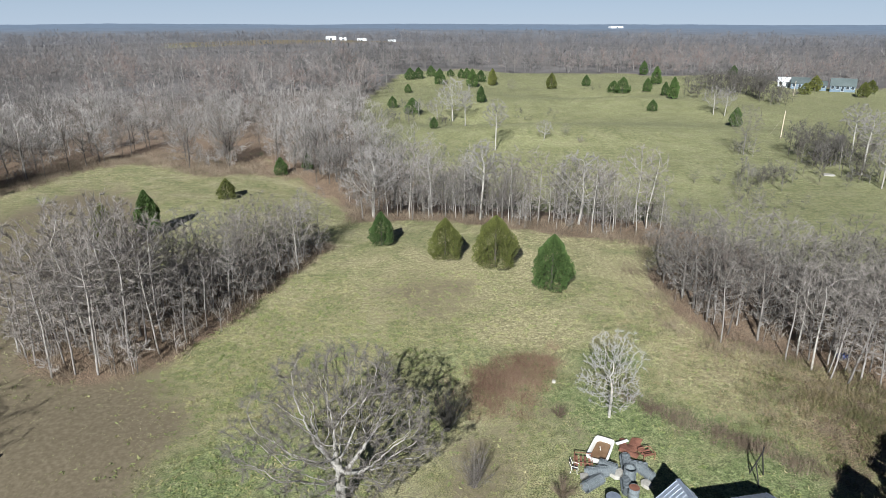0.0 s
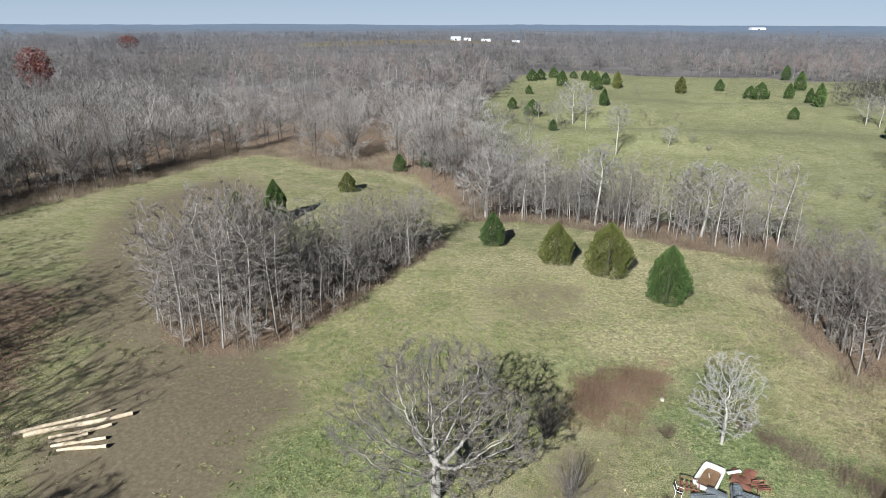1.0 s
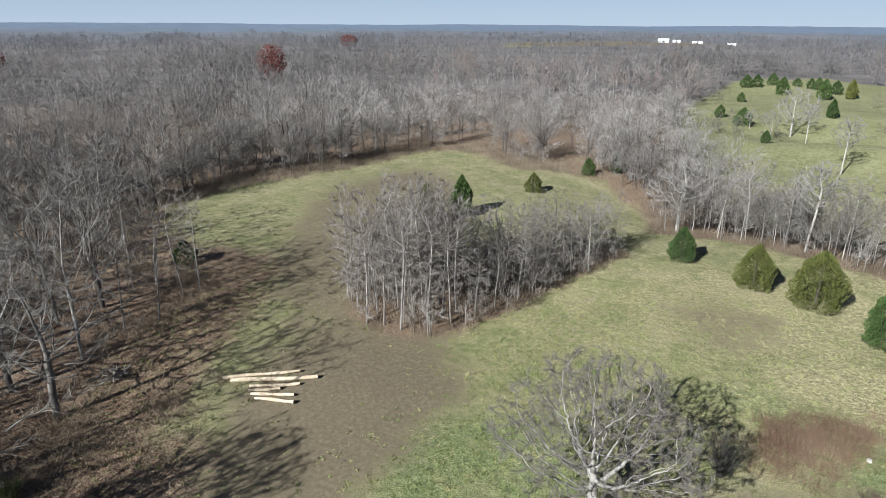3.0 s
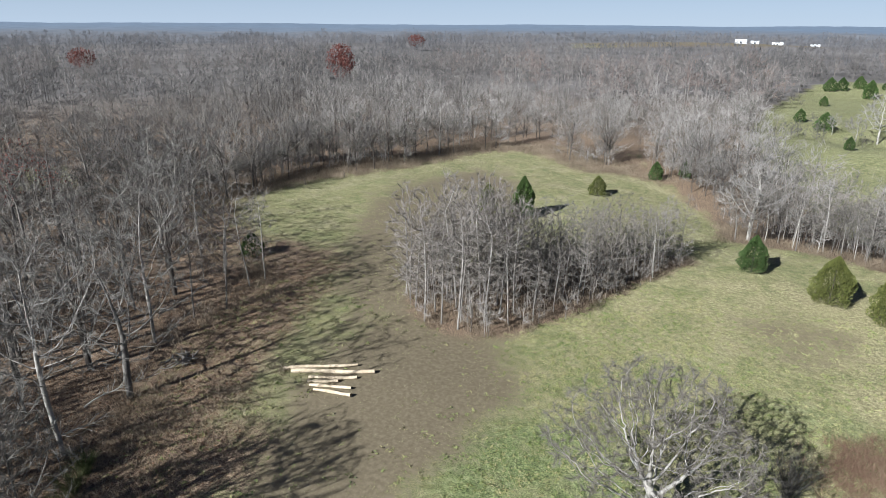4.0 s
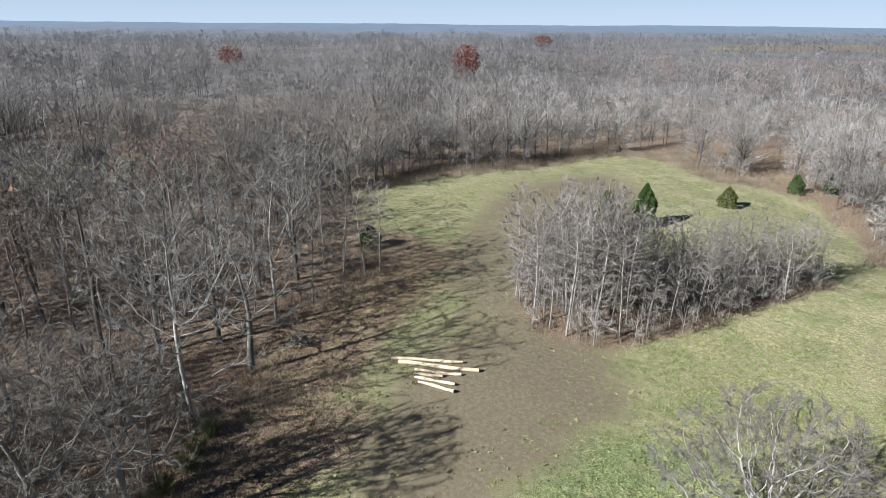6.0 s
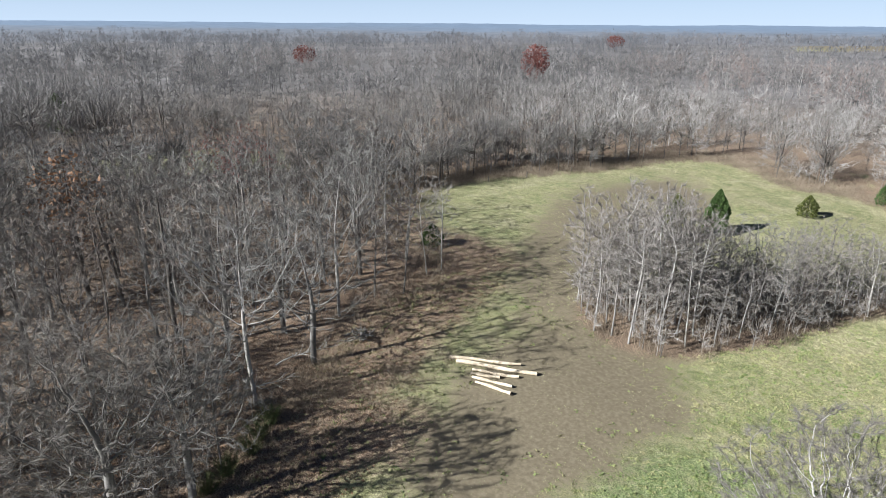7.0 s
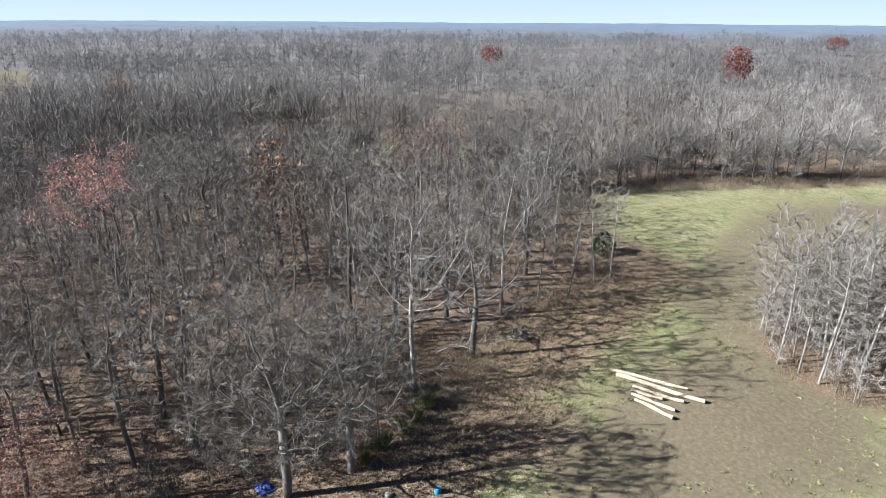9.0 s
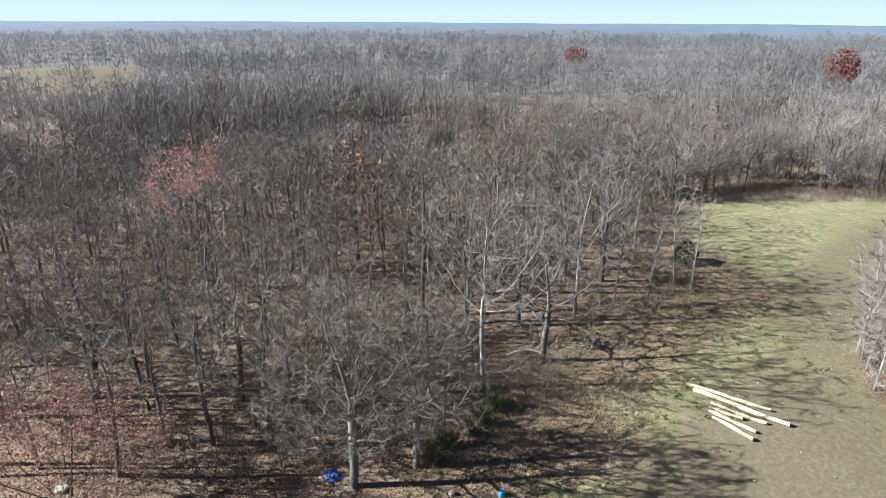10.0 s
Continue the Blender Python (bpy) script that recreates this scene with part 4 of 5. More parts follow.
HILL_CEDARS = ((-15.5, 344, 6.3, 5.5, False), (-11, 346, 6.0, 5.0, False), (-4.4, 353, 5.8, 5.1, False), (0.3, 331, 7.9, 5.4, False), (6.2, 354, 3.9, 4.2, False), (11.9, 349, 5.1, 3.5, False), (14.9, 347.5, 5.7, 3.8, False),
               (16.6, 320, 8.8, 5.3, False), (21.9, 336.5, 6.1, 4.9, False), (26.9, 324.5, 8.3, 4.2, True), (16.0, 243.5, 6.2, 3.3, False), (-14.3, 293, 4.0, 3.2, False), (-17.2, 234.5, 4.3, 3.4, False), (-9.4, 223.5, 5.7, 5.5, False))
PASTURE_CEDARS = ((-1.5, 179.5, 3.3, 2.3, False), (72.3, 315, 5.3, 4.1, False), (81.0, 296.6, 5.6, 5.6, False), (84.4, 293.8, 7.3, 6.7, False), (121.2, 382, 8.0, 4.7, False), (107.6, 318, 8.6, 4.9, False), (76.5, 226.6, 4.2, 3.5, False),
                  (90.5, 246, 8.1, 3.8, False), (95.1, 291.7, 6.2, 3.9, False), (97.9, 276, 5.9, 3.2, False), (53.6, 306, 7.4, 4.8, True), (92.7, 196, 6.0, 3.6, False), (158.3, 346, 5.5, 4.5, False))
for k, (x, y, hh, w, ol) in enumerate(NEAR_CEDARS + HILL_CEDARS + PASTURE_CEDARS):
    cedar("cedar", x, y, hh, w, ol, 1300, 20 + k, ("olive" if ol else "dark") + " green cedar on the far pasture")
# inferred, unseen cedar, added for the dark shadow patch it casts on the field
cedar("cedar", -66.0, 52.0, 3.4, 3.2, False, 1600, 90, "dark green cedar among bare trees at the wood's edge")


# ---- the crowd of lesser trees below and between ----
def spots(rng, n, box, test):
    x, y = rng.uniform(box[0], box[1], n), rng.uniform(box[2], box[3], n)
    k = test(x, y)
    return x[k], y[k]


rng = np.random.default_rng(15)
x, y = scatter(rng, 40, 103, 42, 106, 206)
k = (edge_distance(FIELD, x, y) > 1.2) & (x < -32) & ((y < 24) | (x < -78) | (rng.random(len(x)) < 0.4))
woodland("understorey", "grey bare saplings crowding the wood", rng, x[k], y[k], low_trees, 2.5, 8.0, [TWIG, BARK, BARK])
x, y = scatter(rng, 52, 84, 14, 44, 76)
k = (edge_distance(FIELD, x, y) > 1.0) & ~inside(PASTURE, x, y)
woodland("understorey", "grey bare saplings below the oaks", rng, x[k], y[k], low_trees, 3.5, 8, [TWIG, TWIG, BARK])
x, y = scatter(rng, 52, 84, 4, 44, 76)
ef = edge_distance(FIELD, x, y)
k = (ef > 0.3) & (ef < 6) & ~inside(PASTURE, x, y)
woodland("understorey", "brown twiggy saplings before the oaks", rng, x[k], y[k], low_trees, 2.0, 5.5, [TWIG, PALE_TWIG, BARK])
x, y = scatter(rng, 52, 90, 9, 98, 130)
k = edge_distance(ISLAND, x, y) < -0.3
woodland("understorey", "grey bare saplings among the island of trees", rng, x[k], y[k], low_trees, 2.5, 6.5, [DARK_TWIG, BARK, DARK_BARK])
x, y = scatter(rng, 48, 92, 3.2, 98, 132)
ei = edge_distance(ISLAND, x, y)
k = (ei > -1.8) & (ei < 1.0) & (rng.random(len(x)) < 0.9)
woodland("understorey", "pale grey shrubs along the rim of the island of trees", rng, x[k], y[k], low_trees, 1.8, 5.5, [HAZE_TWIG, HAZE_TWIG, BARK])
x, y = spots(rng, 150, (-54, -36, -10, 16), lambda x, y: edge_distance(FIELD, x, y) > 1.5)
woodland("understorey", "dark tangled saplings behind the forked tree", rng, x, y, low_trees, 3.0, 7, [DARK_TWIG, TWIG, BARK])
x, y = scatter(rng, 84, 112, 12, 60, 104)
k = (edge_distance(FIELD, x, y) > 0.5) & ~inside(PASTURE, x, y)
woodland("understorey", "grey bare saplings along the draw", rng, x[k], y[k], low_trees, 3, 7, [TWIG, PALE_TWIG, BARK])

x, y = scatter(rng, 88, 150, 7, 98, 150)
ef = edge_distance(FIELD, x, y)
k = (ef > 2.5) & (ef < 26) & ~inside(TRACK, x, y) & ~inside(PASTURE, x, y)
woodland("understorey", "grey bare saplings before the northern wood", rng, x[k], y[k], low_trees, 2.0, 8.0, [TWIG, ASH_TWIG, WOODS])


# ================= brush, weeds, fallen leaves and grass =================
def thatch(name, label, category, rng, x, y, n, height, width, splay, m, thick=0.03):
    """Clumps of thin stems at the places given, in one mesh."""
    x, y = np.repeat(x, n), np.repeat(y, n)
    x = x + rng.normal(size=len(x)) * width
    y = y + rng.normal(size=len(y)) * width
    z = land(x, y)
    hh = height * rng.uniform(0.4, 1.15, len(x))
    way = unit(np.stack([rng.normal(size=len(x)) * splay, rng.normal(size=len(x)) * splay, np.ones(len(x))], 1)) * hh[:, None]
    V, T = slivers(np.stack([x, y, z - 0.03], 1), way, thick * rng.uniform(0.6, 1.4, len(x)), rng)
    tint = np.repeat(np.clip(0.5 + 0.35 * np.sin(x * 0.7) * np.cos(y * 0.6) + rng.normal(size=len(x)) * 0.1, 0, 1), 3)
    return tagged(new(name, raw_mesh(name, V, T, [m], tint=tint)), label, category, kind="stuff")


rng = np.random.default_rng(9)
# russet weeds beside the big tree
x, y = spots(rng, 900, (0, 14, 42, 56), lambda x, y: rng.random(len(x)) < 1.2 * (blob(x, y, 5.8, 47.5, 4.2, 3.0, 35) + 0.6 * blob(x, y, 9.5, 51.5, 2.4, 2.0) + 0.4 * blob(x, y, 4, 43.5, 3, 2)) ** 1.5 * (0.35 + 0.65 * (np.sin(x * 2.1 + 0.6 * y) * np.cos(y * 1.7 - 0.5 * x) > -0.15)))
thatch("tall_weeds", "patch of tall russet dead weeds", "weeds", rng, x, y, 60, 1.0, 0.45, 0.75, RUSSET_WEED, 0.024)
x, y = spots(rng, 1400, (14, 30, 33, 47), lambda x, y: rng.random(len(x)) < 0.9 * blob(x, y, 21.5, 40.3, 8.0, 0.9, -38) * (0.7 + 0.3 * np.sin(x * 1.9 + 1) * np.cos(y * 1.3)))
thatch("brush_row", "row of low grey-brown brush along the yard", "brush", rng, x, y, 46, 0.9, 0.35, 0.6, BRUSH)
# undergrowth of the island and its skirt
x, y = spots(rng, 1500, (-46, -12, 45, 95), lambda x, y: (edge_distance(ISLAND, x, y) < 0.6) & (rng.random(len(x)) < 0.9))
thatch("undergrowth", "dark red-brown undergrowth below the trees", "brush", rng, x, y, 40, 1.2, 0.6, 0.7, BRUSH)
x, y = spots(rng, 7000, (-100, -30, -40, 150), lambda x, y: (edge_distance(FIELD, x, y) > -1.5) & (edge_distance(FIELD, x, y) < 4) & (y > 22))
thatch("field_margin", "brown brush along the edge of the wood", "brush", rng, x, y, 30, 1.7, 0.5, 0.6, BRUSH)
x, y = spots(rng, 7000, (-104, -40, 55, 158), lambda x, y: (edge_distance(FIELD, x, y) > -2.5) & (edge_distance(FIELD, x, y) < 10) & (rng.random(len(x)) < 0.8))
thatch("margin_brush", "tall tangled brown brush before the northern wood", "brush", rng, x, y, 22, 1.2, 0.7, 0.7, BRUSH, 0.05)
x, y = spots(rng, 1600, (-56, -10, 92, 165), lambda x, y: inside(TRACK, x, y) & (rng.random(len(x)) < 0.5))
thatch("track_weeds", "brown weeds on the gap between the woods", "weeds", rng, x, y, 16, 0.8, 0.7, 0.8, RED_BRUSH, 0.05)
x, y = spots(rng, 2500, (-18, 40, 80, 112), lambda x, y: (edge_distance(FIELD, x, y) > -0.8) & (edge_distance(FIELD, x, y) < 6))
thatch("draw_brush", "russet brush below the white trees", "brush", rng, x, y, 22, 1.3, 0.5, 0.6, BRUSH)
x, y = spots(rng, 3000, (22, 80, 35, 90), lambda x, y: (edge_distance(FIELD, x, y) > -3) & (edge_distance(FIELD, x, y) < 5) & ~inside(PASTURE, x, y))
thatch("east_brush", "tangled brown brush below the eastern trees", "brush", rng, x, y, 22, 1.0, 0.5, 0.7, BRUSH)
x, y = spots(rng, 9000, (-100, -30, -45, 60), lambda x, y: (edge_distance(FIELD, x, y) > 1.5) & (rng.random(len(x)) < 0.04 + 0.2 * (np.sin(x * 0.23 + 1) * np.cos(y * 0.19) > 0.3)))
thatch("saplings", "thin grey saplings and brush on the wood's floor", "brush", rng, x, y, 18, 1.6, 0.5, 0.5, TWIG, 0.02)
x, y = spots(rng, 900, (-56, -32, 6, 36), lambda x, y: rng.random(len(x)) < 0.8 * (blob(x, y, -43, 19, 6, 4, 60) + 0.7 * blob(x, y, -38, 12, 6, 4, 60) + 0.4 * blob(x, y, -42, 26, 8, 5, 60)))
thatch("bramble", "brown brambles at the field corner", "brush", rng, x, y, 40, 1.1, 0.5, 0.9, BRUSH)

rough = lambda x, y: (edge_distance(FIELD, x, y) < 1) & (rng.random(len(x)) < np.clip(blob(x, y, 29, 46, 8, 12, -25) + 0.7 * blob(x, y, 24, 58, 6, 9), 0, 1)) & (y > 62 - x)
x, y = spots(rng, 4200, (16, 46, 28, 68), rough)
thatch("rough_grass", "rough straw-coloured grass and weeds", "grass", rng, x, y, 14, 0.26, 0.3, 1.1, GRASS, 0.05)
x, y = spots(rng, 2600, (16, 46, 28, 68), rough)
thatch("dead_weeds", "dead brown weeds in the rough grass", "weeds", rng, x, y, 12, 0.36, 0.3, 0.9, RED_BRUSH, 0.04)
x, y = spots(rng, 2600, (24, 50, 28, 56), lambda x, y: (edge_distance(FIELD, x, y) < 1.5) & (rng.random(len(x)) < 1.1 * blob(x, y, 36, 42, 7, 9, 20) * (0.4 + 0.6 * (np.sin(x * 1.3) * np.cos(y * 1.1 + x * 0.5) > -0.2))))
thatch("rank_weeds", "rank dark green and brown weeds on the rough slope", "weeds", rng, x, y, 26, 0.6, 0.3, 0.9, DARK_WEED, 0.06)
x, y = spots(rng, 1500, (22, 50, 28, 58), lambda x, y: (edge_distance(FIELD, x, y) < 1.5) & (rng.random(len(x)) < 0.9 * blob(x, y, 34, 44, 8, 9, 20)))
thatch("briars", "brown briars on the rough slope", "brush", rng, x, y, 22, 0.8, 0.4, 0.9, BRUSH, 0.03)
x, y = spots(rng, 5000, (-70, -30, 5, 62), lambda x, y: (edge_distance(FIELD, x, y) < 2) & (edge_distance(FIELD, x, y) > -7) & (rng.random(len(x)) < 0.55))
thatch("margin_grass", "rough brown grass along the wood", "grass", rng, x, y, 12, 0.45, 0.25, 0.8, RED_BRUSH, 0.05)
# tufts of grass, denser near the camera
x, y = scatter(rng, 26, 60, 0.075, 40, 190)
k = inside(FIELD, x, y) & ~inside(ISLAND, x, y) & (rng.random(len(x)) > 0.85 * np.clip(1.2 * blob(x, y, -30, 40, 9, 10) + blob(x, y, -27, 27, 6, 9, 10), 0, 1))
thatch("grass", "short tufted pasture grass, green and straw-coloured", "grass", rng, x[k], y[k], 4, 0.16, 0.1, 1.1, GRASS, 0.05)
x, y = scatter(rng, 60, 120, 0.4, 60, 160)
k = inside(FIELD, x, y) & ~inside(ISLAND, x, y)
thatch("far_grass", "short tufted pasture grass, green and straw-coloured", "grass", rng, x[k], y[k], 4, 0.2, 0.15, 0.8, GRASS, 0.10)
x, y = scatter(rng, 27, 74, 0.16, 44, 190)
k = inside(FIELD, x, y) & ~inside(ISLAND, x, y) & (rng.random(len(x)) < 0.16 + 0.84 * np.clip(blob(x, y, -16, 36, 9, 11) + 0.5 * blob(x, y, -22, 60, 8, 14, -30) + 0.7 * blob(x, y, -14, 52, 14, 9) - 1.0 * blob(x, y, 14, 39, 8, 7) - 1.2 * blob(x, y, -29, 36, 9, 14), 0, 1)) & (rng.random(len(x)) > 1.1 * blob(x, y, -30, 38, 9, 14) + blob(x, y, -43, 55, 8, 9) + blob(x, y, -53, 68, 7, 12, 35) + 0.8 * blob(x, y, 2, 36, 3, 4))
thatch("field_weeds", "low leafy green and yellowing field weeds", "weeds", rng, x[k], y[k], 7, 0.26, 0.15, 1.3, WEED, 0.15)
# leaves on the wood's floor
x, y = scatter(rng, 34, 80, 0.13, 105, 212)
k = (edge_distance(FIELD, x, y) > -9) & (x < -29)
x, y = x[k], y[k]
V, T = scraps(np.stack([x, y, land(x, y) + 0.03], 1), rng.uniform(0.06, 0.13, len(x)), rng, np.stack([rng.normal(size=len(x)), rng.normal(size=len(x)), rng.normal(size=len(x)) * 0.2], 1))
tagged(new("leaf_litter", raw_mesh("leaf_litter", V, T, [LITTER])), "brown fallen leaves on the wood's floor", "leaves", kind="stuff")


# ================= things in the field =================
def felled_log(p, q, r0, r1, seed):
    """A peeled log between two plan points, with a darker sawn face at each end."""
    r0, r1 = r0 * 0.82, r1 * 0.82
    rng = np.random.default_rng(seed)
    n, sides = 9, 12
    L = math.hypot(q[0] - p[0], q[1] - p[1])
    t = np.linspace(0, 1, n)
    line = np.stack([t * L, 0.05 * np.sin(t * 5 + seed), 0.03 * np.sin(t * 7)], 1)
    rad = r0 + (r1 - r0) * t + 0.02 * rng.normal(size=n)
    V, T = tube(line, rad, sides)
    V += rng.normal(size=V.shape) * 0.008
    ob = new("log")
    ob.matrix_basis = Matrix.Translation((p[0], p[1], float(land(*p)) + max(r0, r1) * 0.94)) @ Matrix.Rotation(math.atan2(q[1] - p[1], q[0] - p[0]), 4, "Z")
    part("stem", raw_mesh("stem", V, T, [LOG], smooth=True), ob)
    for k, (cx, rr, w) in enumerate(((-0.004, rad[0], -1), (L + 0.004, rad[-1], 1))):
        a = np.arange(sides) * 2 * math.pi / sides
        ring = np.stack([np.full(sides, cx), line[-k, 1] + rr * np.cos(a), line[-k, 2] + rr * np.sin(a)], 1)
        fan = np.stack([np.full(sides, sides), np.arange(sides), (np.arange(sides) + 1) % sides], 1)
        part("sawn_end", raw_mesh("sawn_end", np.vstack([ring, [[cx + w * 0.01, line[-k, 1], line[-k, 2]]]]), fan, [LOG_END]), ob, "dark sawn log end")
    return tagged(ob, "long pale peeled log lying on bare dirt", "log", "felled logs")


for k, (p, q, a, b) in enumerate((((-39.7, 33.4), (-34.5, 37.7), 0.20, 0.14), ((-38.7, 33.4), (-32.4, 37.6), 0.24, 0.21), ((-36.7, 33.6), (-33.1, 36.0), 0.17, 0.16),
                                  ((-36.3, 33.1), (-34.1, 34.6), 0.17, 0.19), ((-35.8, 32.8), (-32.4, 34.4), 0.15, 0.18), ((-35.0, 32.5), (-31.7, 33.6), 0.16, 0.18),
                                  ((-38.6, 34.9), (-36.4, 36.2), 0.09, 0.07))):
    felled_log(p, q, a, b, k)


# ---- brush pile and the pale fallen branch at the wood's edge ----
def brush_pile(x, y, radius, height, n, seed, bark, label):
    rng = np.random.default_rng(seed)
    ob = new("brush_pile")
    for k in range(n):
        th, rr = rng.uniform(0, 2 * math.pi), radius * math.sqrt(rng.random()) * 0.7
        z = height * (1 - rr / radius) * rng.uniform(0.2, 1.0)
        d = np.array([math.cos(th * 3 + k), math.sin(th * 3 + k), rng.normal() * 0.25])
        L = rng.uniform(0.8, 2.0)
        c = np.array([rr * math.cos(th), rr * math.sin(th), z])
        line = limb(rng, c - d * L / 2, d, L, 4, 0.18, 0.0)
        line[:, 2] = np.maximum(line[:, 2], 0.03)
        r = rng.uniform(0.03, 0.08)
        part("stick", raw_mesh("stick", *tube(line, r * np.array([1, 0.9, 0.8, 0.6, 0.35]), 5), [bark], smooth=True), ob)
    ob.matrix_basis = stand(x, y)
    return tagged(ob, label, "brush pile")


brush_pile(-48.8, 29.0, 2.2, 1.0, 46, 3, BARK, "heap of cut grey branches at the wood's edge")


def fallen_branch(x, y, turn, L, seed, label):
    rng = np.random.default_rng(seed)
    pieces = []
    main = limb(rng, (0, 0, 0.9), np.array([1, 0, 0.05]), L, 7, 0.12, -0.03)
    main[:, 2] = np.maximum(main[:, 2], 0.25)
    pieces.append(tube(main, 0.08 * np.linspace(1, 0.15, 8), 6))
    for k in range(26):
        f = rng.uniform(0.15, 1)
        p = np.array([np.interp(f, np.linspace(0, 1, 8), main[:, i]) for i in range(3)])
        line = limb(rng, p, unit(np.array([0.7, rng.choice([-1, 1]) * rng.uniform(0.4, 1.0), rng.uniform(-0.1, 0.5)])), L * rng.uniform(0.15, 0.4), 4, 0.2, -0.03)
        line[:, 2] = np.maximum(line[:, 2], 0.05)
        pieces.append(tube(line, 0.028 * np.linspace(1, 0.2, 5), 4))
    ob = new("fallen_branch", raw_mesh("fallen_branch", *joined(pieces), [PALE_BARK], smooth=True))
    ob.matrix_basis = stand(x, y, turn)
    return tagged(ob, label, "branch")


fallen_branch(-47.5, 19.5, 95, 5.5, 4, "pale broken branch hanging low at the wood's edge")
fallen_branch(-45.8, 15.8, 70, 5.0, 6, "pale broken branch lying at the wood's edge")


def shrub(x, y, height, width, n, seed, m, label):
    rng = np.random.default_rng(seed)
    pieces, tp, td = [], [], []
    for k in range(n):
        th = rng.uniform(0, 2 * math.pi)
        lean = rng.uniform(0.1, 0.55)
        line = limb(rng, rng.normal(size=3) * np.array([0.12, 0.12, 0.0]), np.array([math.cos(th) * lean * width / height * 2, math.sin(th) * lean * width / height * 2, 1]), height * rng.uniform(0.6, 1.0), 4, 0.12, 0.05)
        pieces.append(tube(line, 0.016 * np.array([1, 0.8, 0.6, 0.4, 0.15]), 3))
        for j in range(34):
            f = rng.uniform(0.15, 1)
            tp.append([np.interp(f, np.linspace(0, 1, 5), line[:, i]) for i in range(3)])
            td.append(unit(unit(line[-1] - line[0]) + rng.normal(size=3) * 0.45) * rng.uniform(0.3, 0.8))
    ob = new("shrub")
    part("branchwork", raw_mesh("branchwork", *joined(pieces), [m]), ob)
    part("spray", raw_mesh("spray", *slivers(np.array(tp), np.array(td), 0.014 * np.ones(len(tp)), rng), [m]), ob)
    ob.matrix_basis = stand(x, y)
    return tagged(ob, label, "shrub", "bare shrubs")


for k, (x, y, hh, w) in enumerate(((-39.6, 14.6, 2.2, 2.2), (-38.4, 13.2, 1.8, 2.0), (-41.0, 16.0, 1.9, 2.0), (-37.2, 11.0, 1.7, 2.2), (-36.2, 9.2, 1.5, 2.0))):
    shrub(x, y, hh, w, 52, 50 + k, DARK_WEED, "dark olive-brown thicket shrub at the field corner")
shrub(0.6, 41.0, 4.2, 2.6, 60, 7, DARK_TWIG, "tall dark bare shrub behind the big tree")
shrub(2.4, 34.6, 3.2, 2.6, 44, 1, TWIG, "upright bare grey shrub in rough grass")
shrub(8.3, 33.6, 1.6, 2.2, 26, 2, BRUSH, "low brown shrub beside the junk heap")
shrub(9.6, 42.5, 1.0, 1.2, 16, 3, BRUSH, "low brown shrub in rough grass")
for k, (x, y, hh) in enumerate(((36, 158, 2.0), (44, 108, 2.5), (66, 128, 3))):
    shrub(x, y, hh, hh * 1.2, 16, 30 + k, TWIG, "bare grey shrub on the far pasture")


# ================= the yard: junk heap, shed, frame =================
def loft(rings):
    """Skin over closed rings of equal length, one above the other."""
    k = len(rings[0])
    V = np.vstack(rings)
    i, j = np.meshgrid(np.arange(len(rings) - 1), np.arange(k), indexing="ij")
    jn = (j + 1) % k
    q = np.stack([i * k + j, i * k + jn, (i + 1) * k + jn, (i + 1) * k + j], -1).reshape(-1, 4)
    return V, np.vstack([q[:, [0, 1, 2]], q[:, [0, 2, 3]]])


def rounded(L, W, z, power=5.0, n=36, taper=0.0):
    a = np.arange(n) * 2 * math.pi / n
    c, s = np.cos(a), np.sin(a)
    x = np.sign(c) * np.abs(c) ** (2 / power) * L / 2
    y = np.sign(s) * np.abs(s) ** (2 / power) * W / 2 * (1 + taper * x / L)
    return np.stack([x, y, np.full(n, z)], 1)


def cap(ring, up=0.0):
    k = len(ring)
    return np.vstack([ring, [ring.mean(0) + np.array([0, 0, up])]]), np.stack([np.arange(k), (np.arange(k) + 1) % k, np.full(k, k)], 1)


def box_arrays(sx, sy, sz, bevel=0.02):
    """A block with chamfered edges, standing on z = 0."""
    bm = bmesh.new()
    bmesh.ops.create_cube(bm, size=1.0)
    bmesh.ops.scale(bm, vec=(sx, sy, sz), verts=bm.verts)
    bmesh.ops.translate(bm, vec=(0, 0, sz / 2), verts=bm.verts)
    if bevel:
        bmesh.ops.bevel(bm, geom=bm.edges[:], offset=min(bevel, 0.45 * min(sx, sy, sz)), segments=1, affect="EDGES")
    return bm


def bm_mesh(name, bm, m):
    me = bpy.data.meshes.new(name)
    bm.to_mesh(me)
    bm.free()
    me.materials.append(m)
    return me


def block(name, parent, size, at, m, label="", turn=0.0, bevel=0.02, tilt=(0, 0)):
    """A chamfered block as a part, centred at a plan place, its foot at z."""
    return part(name, bm_mesh(name, box_arrays(*size, bevel), m), parent, label, pose(*at, tilt[0], tilt[1], turn))


def bar(name, parent, p, q, r, m, label="", sides=6):
    return part(name, raw_mesh(name, *tube([p, q], [r, r], sides), [m], smooth=True), parent, label)


